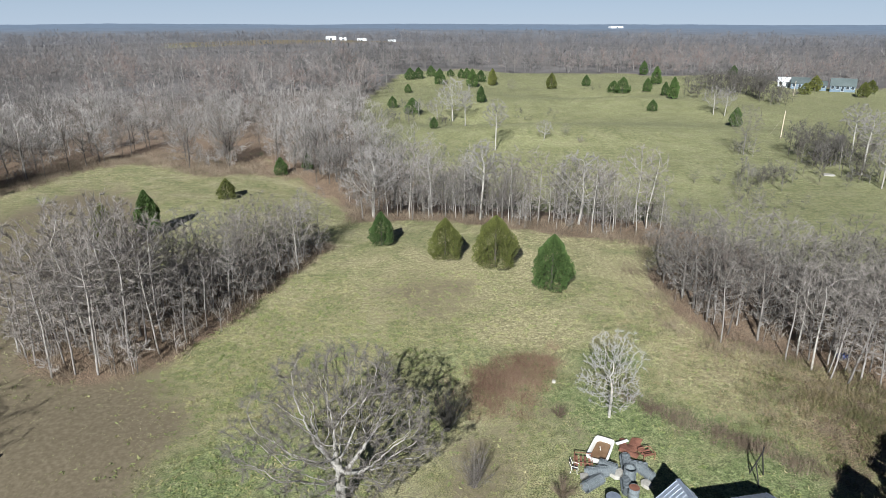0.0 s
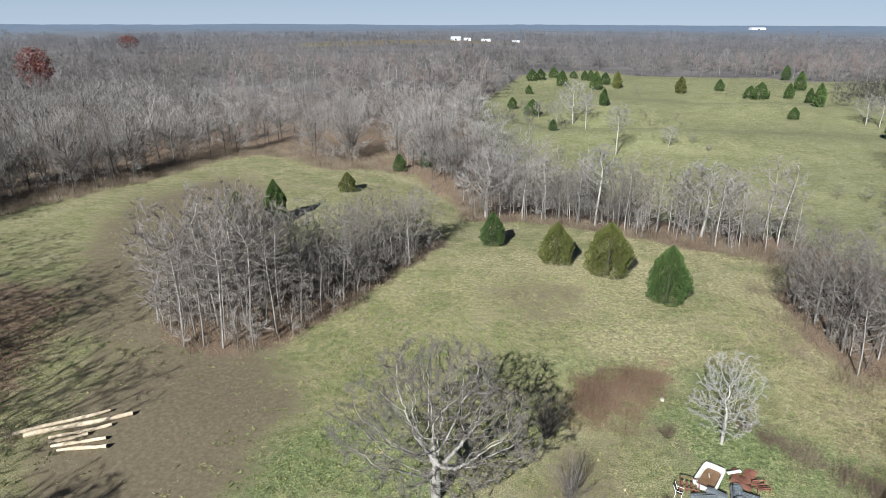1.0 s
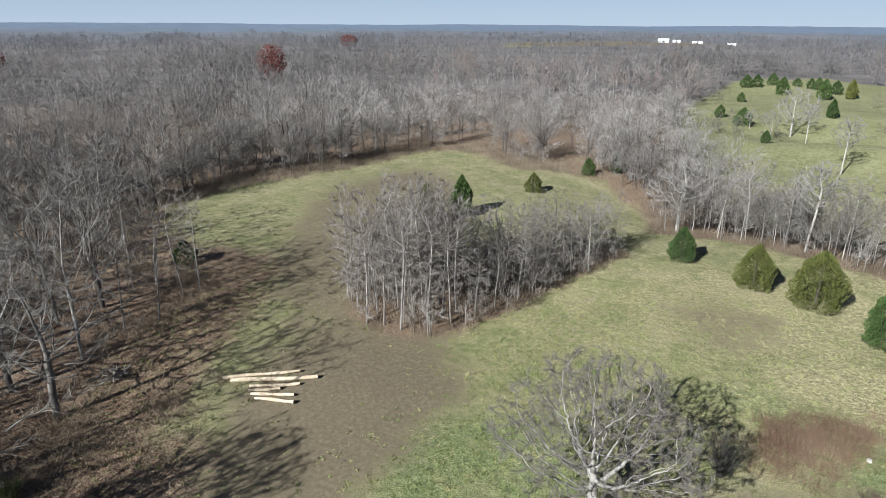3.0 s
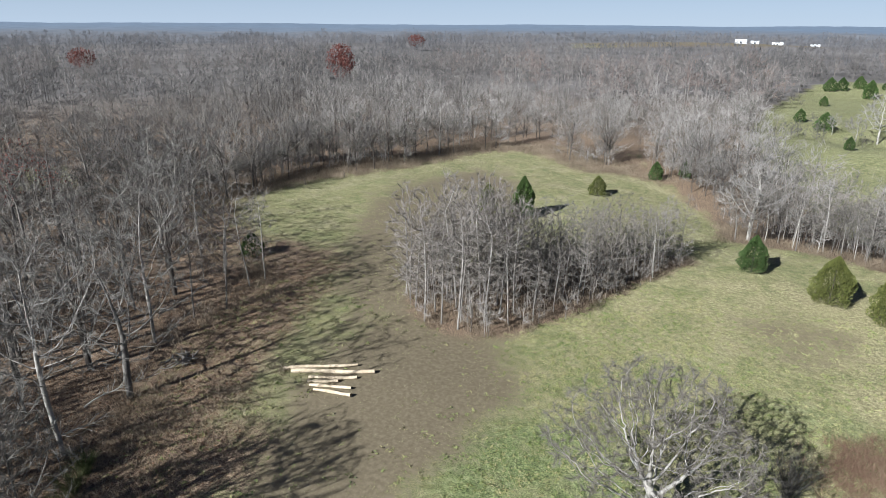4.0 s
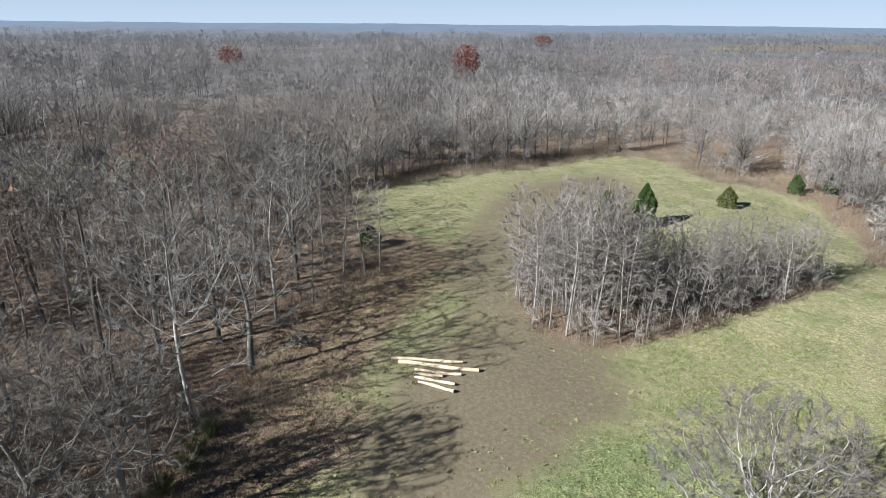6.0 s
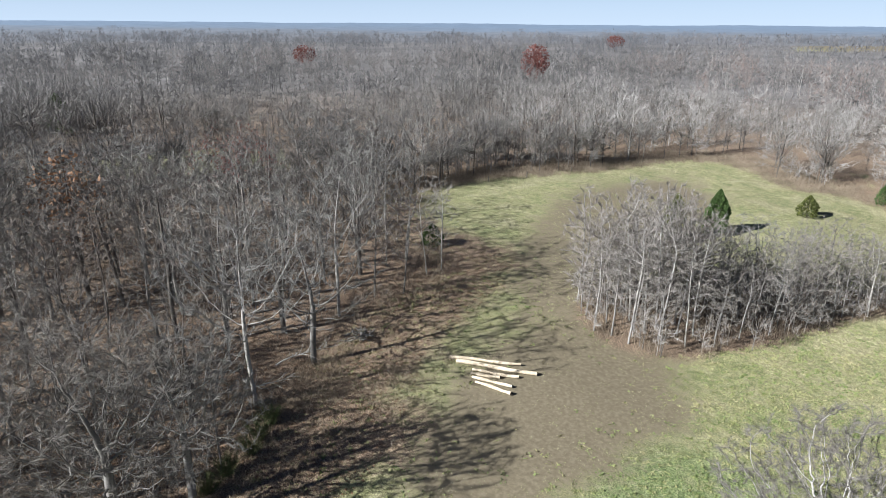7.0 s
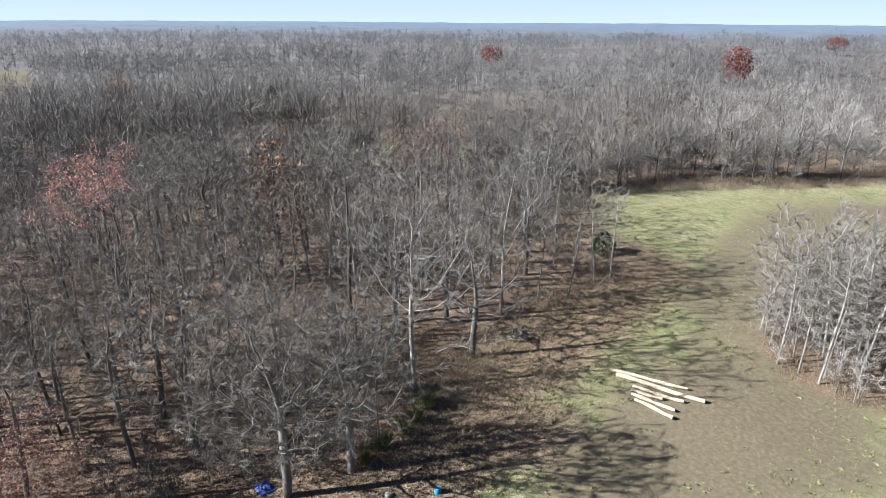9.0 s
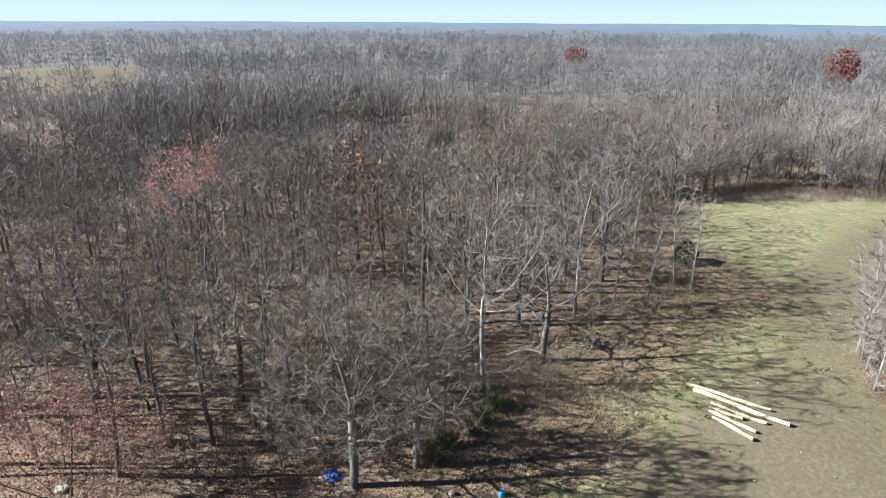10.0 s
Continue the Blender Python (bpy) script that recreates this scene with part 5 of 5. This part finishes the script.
def white_tub():
    ob = new("tub")
    L, W, H = 2.9, 1.55, 0.42
    rings = [rounded(L * 0.86, W * 0.8, 0.0, 5, taper=-0.1), rounded(L * 0.95, W * 0.93, H * 0.6, 6, taper=-0.1), rounded(L, W, H, 7, taper=-0.1), rounded(L, W, H + 0.04, 7, taper=-0.1),
             rounded(L * 0.89, W * 0.80, H + 0.04, 6, taper=-0.1), rounded(L * 0.84, W * 0.72, H * 0.55, 5, taper=-0.1), rounded(L * 0.82, W * 0.70, 0.14, 5, taper=-0.1)]
    part("hull", raw_mesh("hull", *loft(rings), [WHITE], smooth=False), ob)
    part("mud", raw_mesh("mud", *cap(rounded(L * 0.815, W * 0.695, 0.2, 5, taper=-0.1)), [MUD]), ob, "brown mud in the bottom")
    block("ridge", ob, (0.5, 0.05, 0.05), (0.3, 0.1, 0.2), WHITE, "pale strip", 20)
    for s in (-1, 1):
        block("corner_block", ob, (0.22, 0.26, 0.1), (1.2, s * 0.52, H + 0.02), WHITE, "raised corner")
    ob.matrix_basis = stand(11.85, 37.9, 62)
    return tagged(ob, "white fibreglass tub with a muddy bottom on grass", "tub")


white_tub()


def rusty_frame(x, y, turn, L, W, H, slats, label, tilt=0.0):
    ob = new("metal_rack")
    for u in (-1, 1):
        for v in (-1, 1):
            bar("leg", ob, (u * L / 2, v * W / 2, 0), (u * L / 2, v * W / 2, H), 0.03, RUST)
        bar("rail", ob, (u * L / 2, -W / 2, H), (u * L / 2, W / 2, H), 0.03, RUST)
        bar("rail", ob, (-L / 2, u * W / 2, H), (L / 2, u * W / 2, H), 0.03, RUST)
    for k in range(slats):
        yy = -W / 2 + W * (k + 0.5) / slats
        block("slat", ob, (L, W / slats * 0.55, 0.03), (0, yy, H * 0.6), RUST)
    ob.matrix_basis = stand(x, y, turn, tilt=tilt, tilt_to=turn)
    return tagged(ob, label, "rack", "rusty racks")


rusty_frame(10.25, 36.55, 80, 1.1, 1.2, 0.75, 4, "rusty slatted metal rack beside the white tub")
rusty_frame(15.1, 37.5, 15, 0.9, 0.8, 0.6, 3, "small rusty metal rack on the scrap heap")


def rusty_sheet(x, y, turn, L, W, z, tilt, label, m=RUST):
    ob = new("metal_sheet")
    bm = bmesh.new()
    bmesh.ops.create_grid(bm, x_segments=10, y_segments=4, size=0.5)
    for v in bm.verts:
        v.co = Vector((v.co.x * L, v.co.y * W, 0.03 * math.sin(v.co.x * 31) + 0.05 * math.sin(v.co.y * 4 + x)))
    bmesh.ops.solidify(bm, geom=bm.faces[:], thickness=0.02)
    ob = new("metal_sheet", bm_mesh("metal_sheet", bm, m))
    ob.matrix_basis = Matrix.Translation((0, 0, z)) @ stand(x, y, turn, tilt=tilt, tilt_to=turn + 60)
    return tagged(ob, label, "sheet", "scrap metal sheets")


for row in ((14.3, 38.3, 20, 1.6, 1.0, 0.22, 7), (13.9, 37.7, -35, 1.4, 0.8, 0.3, 10), (14.7, 38.9, 60, 1.3, 0.8, 0.18, 5), (13.7, 38.6, 75, 1.5, 0.5, 0.26, 8)):
    rusty_sheet(*row, "rust-red bent metal sheet on the scrap heap")
rusty_sheet(13.6, 38.7, 30, 1.2, 0.28, 0.4, 12, "white bent strip on the scrap heap", WHITE)


def wire_roll(x, y, turn, L, r, label, upright=False):
    """A coil of woven wire: hoops, and wires along it."""
    ob = new("wire_roll")
    n = 12
    for k in range(9):
        xx = -L / 2 + L * k / 8
        a = np.linspace(0, 2 * math.pi, 15)
        ring = np.stack([np.full(15, xx), r * np.cos(a), r + r * np.sin(a)], 1)
        part("hoop", raw_mesh("hoop", *tube(ring, np.full(15, 0.022), 4), [WIRE], smooth=True), ob)
    for k in range(n):
        a = k * 2 * math.pi / n
        bar("wire", ob, (-L / 2, r * math.cos(a), r + r * math.sin(a)), (L / 2, r * math.cos(a), r + r * math.sin(a)), 0.02, WIRE, sides=4)
    a = np.arange(18) * 2 * math.pi / 18
    inner = [np.stack([np.full(18, s * L / 2 * 0.97), 0.86 * r * np.cos(a), r + 0.86 * r * np.sin(a)], 1) for s in (-1, 1)]
    part("coil", raw_mesh("coil", *loft(inner), [WIRE], smooth=True), ob, "tightly wound inner coil")
    m = stand(x, y, turn)
    if upright:
        m = m @ Matrix.Translation((0, 0, L / 2)) @ Matrix.Rotation(radians(90), 4, "Y") @ Matrix.Translation((0, 0, -r))
    ob.matrix_basis = m
    return tagged(ob, label, "wire roll", "rolls of fence wire")


for x, y, turn, L, r, up in ((11.0, 35.5, 8, 1.5, 0.42, False), (10.5, 34.5, 35, 1.6, 0.4, False), (11.9, 36.0, -30, 1.2, 0.4, False), (13.9, 36.1, -18, 1.5, 0.38, False),
                             (14.4, 35.6, -60, 1.3, 0.36, False), (13.2, 35.2, 0, 1.0, 0.42, True), (13.3, 36.5, 80, 1.2, 0.38, False), (12.7, 34.2, 80, 1.1, 0.36, False)):
    wire_roll(x, y, turn, L, r, "grey weathered roll of fence wire" + (" standing on end" if up else " lying in grass"), up)


def stone_slab(x, y, w, turn, label):
    rng = np.random.default_rng(int(w * 100))
    a = np.arange(8) * 2 * math.pi / 8
    rr = w / 2 * (1 + 0.12 * rng.normal(size=8))
    ring = lambda z, k: np.stack([rr * k * np.cos(a), rr * k * np.sin(a), np.full(8, z)], 1)
    side, top = loft([ring(-0.05, 1.0), ring(0.16, 1.0), ring(0.22, 0.93)]), cap(ring(0.22, 0.93), 0.02)
    ob = new("stone_slab", raw_mesh("stone_slab", *joined([side, top]), [STONE]))
    ob.matrix_basis = stand(x, y, turn)
    return tagged(ob, label, "stone", "stone slabs")


stone_slab(12.55, 35.7, 1.15, 10, "pale flat stone slab in the grass")
stone_slab(14.2, 34.7, 0.8, 50, "small pale stone slab beside the wire rolls")
stone_slab(10.15, 35.4, 0.7, 50, "small pale stone slab beside a rusty rack")
stone_slab(10.1, 47.6, 0.35, 0, "lone white stone in short grass")


def chair_frame(x, y, turn):
    """A tubular lawn chair without its webbing."""
    ob = new("lawn_chair")
    for s in (-0.25, 0.25):
        bar("leg", ob, (0, s, 0), (0.1, s, 0.42), 0.018, WHITE)
        bar("leg", ob, (0.5, s, 0), (0.45, s, 0.42), 0.018, WHITE)
        bar("armrest", ob, (0.0, s, 0.62), (0.5, s, 0.6), 0.02, WHITE)
        bar("back_post", ob, (0.1, s, 0.42), (-0.12, s, 0.95), 0.018, WHITE)
    block("seat", ob, (0.42, 0.48, 0.03), (0.27, 0, 0.41), BLACK)
    block("backrest", ob, (0.03, 0.46, 0.42), (-0.02, 0, 0.5), BLACK, tilt=(0, -20))
    ob.matrix_basis = stand(x, y, turn)
    return tagged(ob, "white-framed lawn chair with dark seat beside the junk", "chair")


chair_frame(9.3, 36.1, -20)


def barrel(x, y, h, r, m, top, label, name="barrel"):
    ob = new(name)
    a = np.arange(20) * 2 * math.pi / 20
    ring = lambda z, k: np.stack([r * k * np.cos(a), r * k * np.sin(a), np.full(20, z)], 1)
    rings = [ring(-0.02, 0.95), ring(0.03, 1.0), ring(h * 0.32, 0.99), ring(h * 0.34, 1.04), ring(h * 0.36, 0.99), ring(h * 0.64, 0.99), ring(h * 0.66, 1.04), ring(h * 0.68, 0.99), ring(h, 1.0)]
    part("body", raw_mesh("body", *loft(rings), [m], smooth=True), ob)
    part("lid", raw_mesh("lid", *cap(ring(h - 0.02, 0.98), 0.02), [top]), ob, "flat lid")
    ob.matrix_basis = stand(x, y)
    return tagged(ob, label, "barrel")


barrel(13.0, 33.5, 0.9, 0.36, WIRE, RUST, "grey steel barrel with a rusty lid")
barrel(11.4, 32.7, 0.85, 0.5, WIRE, TIN, "galvanised tub with a grey cover")


def shed():
    """A low building with two ribbed tin roofs that meet at right angles."""
    ob = new("shed")

    def gable(cx, cy, turn, L, W, eave, ridge, label):
        m = pose(cx, cy, 0, 0, 0, turn)
        rise = math.atan2(ridge - eave, W / 2)
        slope = math.hypot(ridge - eave, W / 2) + 0.25
        for s in (-1, 1):
            bm = box_arrays(L, slope, 0.05, 0)
            q = m @ Matrix.Translation((0, 0, ridge)) @ Matrix.Rotation(-s * rise, 4, "X") @ Matrix.Translation((0, s * slope / 2, 0))
            sheet = part("roof", bm_mesh("roof", bm, TIN), ob, label, q)
            n = int(L / 0.3)
            rib_me = bm_mesh("rib", box_arrays(0.05, slope, 0.035, 0.01), TIN)
            for k in range(n + 1):
                part("rib", rib_me, sheet, "", pose(-L / 2 + 0.03 + (L - 0.06) * k / n, 0, 0.05))
        part("ridge_cap", bm_mesh("ridge_cap", box_arrays(L + 0.04, 0.3, 0.05, 0.015), TIN), ob, "", m @ Matrix.Translation((0, 0, ridge + 0.05)))
        bm = bmesh.new()
        prof = [(-W / 2 + 0.1, 0), (W / 2 - 0.1, 0), (W / 2 - 0.1, eave - 0.06), (0, ridge - 0.08), (-W / 2 + 0.1, eave - 0.06)]
        f = bm.faces.new([bm.verts.new((-L / 2 + 0.15, yy, z)) for yy, z in prof])
        e = bmesh.ops.extrude_face_region(bm, geom=[f])
        bmesh.ops.translate(bm, vec=(L - 0.3, 0, 0), verts=[v for v in e["geom"] if isinstance(v, bmesh.types.BMVert)])
        bmesh.ops.recalc_face_normals(bm, faces=bm.faces[:])
        part("wall", bm_mesh("wall", bm, RUST), ob, "weathered brown wall", m)

    gable(15.3, 27.3, 98, 8.0, 2.2, 2.3, 3.4, "ribbed galvanised roof")
    gable(18.1, 28.0, 10, 6.0, 5.4, 2.3, 3.4, "ribbed galvanised roof")
    return tagged(ob, "low shed with ribbed galvanised tin roofs", "shed")


shed()


def swing_frame(x, y, turn):
    """A black A-shaped steel frame."""
    ob = new("swing_frame")
    bar("leg", ob, (-0.45, 0.3, -0.05), (0.0, 0, 2.0), 0.045, BLACK)
    bar("leg", ob, (0.45, 0.1, -0.05), (0.0, 0, 2.0), 0.045, BLACK)
    bar("strut", ob, (-0.22, 0.15, 1.0), (-0.5, -1.3, -0.05), 0.04, BLACK)
    bar("top_bar", ob, (0, 0, 2.0), (0.25, 0.35, 2.2), 0.045, BLACK)
    ob.matrix_basis = stand(x, y, turn)
    return tagged(ob, "black steel A-frame standing in rough grass", "frame")


swing_frame(22.4, 35.6, 0)


def tarp(x, y, size, turn, seed, label):
    """A crumpled sheet lying in the leaves."""
    bm = bmesh.new()
    bmesh.ops.create_grid(bm, x_segments=14, y_segments=12, size=0.5)
    for v in bm.verts:
        u = noise.noise(Vector((v.co.x * 5 + seed, v.co.y * 5, seed)))
        w = noise.noise(Vector((v.co.x * 11, v.co.y * 11 + seed, 2)))
        edge = max(0.0, 1 - 4 * (v.co.x ** 2 + v.co.y ** 2))
        v.co = Vector((v.co.x * size * (1 + 0.2 * u), v.co.y * size * 0.8 * (1 + 0.2 * w), 0.06 + abs(0.35 * u + 0.2 * w) * edge * size + 0.12 * edge))
    ob = new("tarp", bm_mesh("tarp", bm, TARP))
    ob.matrix_basis = stand(x, y, turn)
    return tagged(ob, label, "tarp", "blue tarps")


tarp(-36.3, 2.2, 1.3, 20, 3, "crumpled blue tarp on fallen leaves")
tarp(38.7, 52.4, 1.3, 60, 8, "crumpled blue tarp below the eastern trees")
barrel(-31.4, 13.0, 0.4, 0.24, TEAL, TEAL, "small teal plastic bucket in the grass", "bucket")
stone_slab(-32.4, 9.8, 0.45, 20, "small white stone among fallen leaves")
stone_slab(-39.4, -15.5, 0.8, 20, "white stone below the withered tree")
stone_slab(82, 128, 2.2, 20, "pale stone slab among far bare trees")


# ================= far things =================
def house(x, y, turn, L, W, wall_h, roof_h, wall_m, roof_m, label, windows=4):
    ob = new("house")
    bm = bmesh.new()
    prof = [(-W / 2, -0.5), (W / 2, -0.5), (W / 2, wall_h), (0, wall_h + roof_h - 0.1), (-W / 2, wall_h)]
    f = bm.faces.new([bm.verts.new((-L / 2, yy, z)) for yy, z in prof])
    e = bmesh.ops.extrude_face_region(bm, geom=[f])
    bmesh.ops.translate(bm, vec=(L, 0, 0), verts=[v for v in e["geom"] if isinstance(v, bmesh.types.BMVert)])
    bmesh.ops.recalc_face_normals(bm, faces=bm.faces[:])
    part("wall", bm_mesh("wall", bm, wall_m), ob)
    rise, slope = math.atan2(roof_h, W / 2), math.hypot(roof_h, W / 2) + 0.4
    for s in (-1, 1):
        q = Matrix.Translation((0, 0, wall_h + roof_h)) @ Matrix.Rotation(-s * rise, 4, "X") @ Matrix.Translation((0, s * slope / 2, 0))
        part("roof", bm_mesh("roof", box_arrays(L + 0.6, slope, 0.15, 0.03), roof_m), ob, "", q)
    for k in range(windows):
        xx = -L / 2 + L * (k + 0.5) / windows
        tall = k == windows // 2
        size = (0.95, 0.08, 2.0) if tall else (1.1, 0.08, 1.2)
        fr = part("door" if tall else "window", bm_mesh("frame", box_arrays(size[0] + 0.16, 0.1, size[2] + 0.16, 0.02), WHITE_PAINT), ob, "white-framed opening", pose(xx, -W / 2 - 0.03, 0.1 if tall else 1.0))
        part("pane", bm_mesh("pane", box_arrays(size[0], 0.06, size[2], 0.01), GLASS), fr, "", pose(0, -0.04, 0.12))
    ob.matrix_basis = stand(x, y, turn)
    return tagged(ob, label, "house", "far houses")


house(180.3, 285, -30, 9.6, 6.5, 2.6, 2.9, SIDING, SHINGLE, "blue-sided house with a steep grey roof", 5)
house(172.8, 291, -30, 6.6, 5.0, 2.3, 1.6, SIDING, SHINGLE, "low blue wing with a grey roof beside the house", 3)
house(166.5, 295, -28, 7.2, 6.0, 2.7, 2.3, SIDING, SHINGLE, "blue-grey house with green-grey roof behind bushes", 3)
house(162.5, 301, -28, 5.4, 4.5, 2.6, 1.7, WHITE_PAINT, WHITE_PAINT, "small white outbuilding on the far hill", 2)
for k, (x, y, hh, w) in enumerate(((158.4, 275.7, 5.0, 5.0), (168.5, 286, 6.8, 5.6), (176.6, 264.3, 6.2, 5.0), (186.5, 275, 5.8, 5.0))):
    cedar("evergreen_bush", x, y, hh, w, True, 1200, 60 + k, "rounded evergreen bush beside the far house")


def far_barn(x, y, turn, L, W, H, label):
    """A round-roofed white farm building."""
    ob = new("barn")
    a = np.linspace(0, math.pi, 13)
    rings = []
    for xx in (-L / 2, L / 2):
        rings.append(np.vstack([[[xx, W / 2, -1]], np.stack([np.full(13, xx), W / 2 * np.cos(a), H * 0.45 + H * 0.55 * np.sin(a)], 1), [[xx, -W / 2, -1]]]))
    V, T = loft(rings)
    part("shell", raw_mesh("shell", V, T, [WHITE_PAINT]), ob)
    for ring, s in zip(rings, (-1, 1)):
        part("end_wall", raw_mesh("end_wall", *cap(ring + np.array([[0.02 * s, 0, 0]])), [WHITE_PAINT]), ob)
    part("door", bm_mesh("door", box_arrays(W * 0.3, 0.2, H * 0.45, 0.05), GLASS), ob, "dark doorway", pose(0, -W / 2 - 0.1, 0))
    ob.matrix_basis = stand(x, y, turn)
    return tagged(ob, label, "barn", "far farm buildings")


far_barn(-139, 845, 10, 13, 8, 4.8, "white round-roofed farm building far off")
far_barn(-124, 847, 10, 9, 6, 3.4, "low white farm building far off")
far_barn(-100, 850, 5, 12, 6, 3.2, "low white farm building far off")
far_barn(-62, 858, 5, 10, 5, 2.6, "low white farm building far off")
far_barn(726, 2708, 15, 55, 25, 8, "long white building near the horizon")


def utility_pole(x, y, h):
    ob = new("utility_pole")
    part("pole", raw_mesh("pole", *tube([(0, 0, -0.5), (0, 0, h * 0.5), (0.05, 0, h)], [0.15, 0.13, 0.10], 8), [POLE], smooth=True), ob)
    bar("guy_wire", ob, (0, 0, h * 0.8), (-4.5, -1.0, 0), 0.014, POLE, sides=4)
    block("top_plate", ob, (0.34, 0.34, 0.06), (0.05, 0, h - 0.02), POLE)
    ob.matrix_basis = stand(x, y)
    return tagged(ob, "pale wooden utility pole on the far pasture", "pole", "utility poles")


utility_pole(94.3, 171.5, 7.4)
utility_pole(151.7, 272, 6.0)


def fence_post(x, y, h, k):
    bm = box_arrays(0.16, 0.14, h + 0.2, 0.03)
    ob = new("fence_post", bm_mesh("fence_post", bm, DARK_BARK))
    ob.matrix_basis = stand(x, y, 17 * k, sink=0.2, tilt=2 * math.sin(k), tilt_to=50 * k)
    return tagged(ob, "grey wooden fence post at the field edge", "post", "fence posts")


for k, (x, y) in enumerate(((-88.5, 84), (-86.5, 93), (-84, 104), (-90.5, 74), (-91, 66))):
    fence_post(x, y, 1.3, k)


# ---- thickets and single bare trees on the far pasture ----
rng = np.random.default_rng(77)
for px, py, spread, n, low, high in ((133, 250, 3, 7, 6, 10), (132, 262, 4, 10, 8, 12), (129, 276, 5, 13, 8, 12.5), (127, 292, 6, 12, 8, 11.5), (118, 292, 5, 9, 7, 11), (121, 268, 4, 7, 6, 9), (137, 280, 5, 8, 7, 11), (104, 262, 4, 7, 5, 8),
                                     (89.6, 149, 3, 11, 6, 9.5), (87, 137, 3.2, 13, 6, 9), (83.5, 124, 3, 9, 5, 8), (95, 138, 4, 9, 6, 9), (99, 152, 4, 6, 5, 8), (90, 118, 4, 8, 5, 9), (63, 120, 3, 8, 5, 7.6), (68.7, 122, 3, 8, 5, 7.8), (58, 106, 4, 8, 4, 6.5),
                                     (26, 227, 4, 7, 1.6, 2.6), (35, 225, 4, 7, 1.8, 2.9), (71, 307, 3, 5, 1.6, 2.3), (43, 301, 3, 5, 1.5, 2.2), (-9, 229, 4, 5, 3, 6), (-14, 205, 5, 8, 5, 8), (0, 203, 4, 6, 3, 6), (-25, 290, 5, 7, 4, 7), (75, 152, 2, 4, 4, 7)):
    n = int(n * 1.6)
    x, y = px + rng.normal(size=n) * spread, py + rng.normal(size=n) * spread
    woodland("thicket", "thicket of bare grey trees on the far pasture", rng, x, y, low_trees, low, high, [DARK_TWIG, BARK, DARK_BARK])
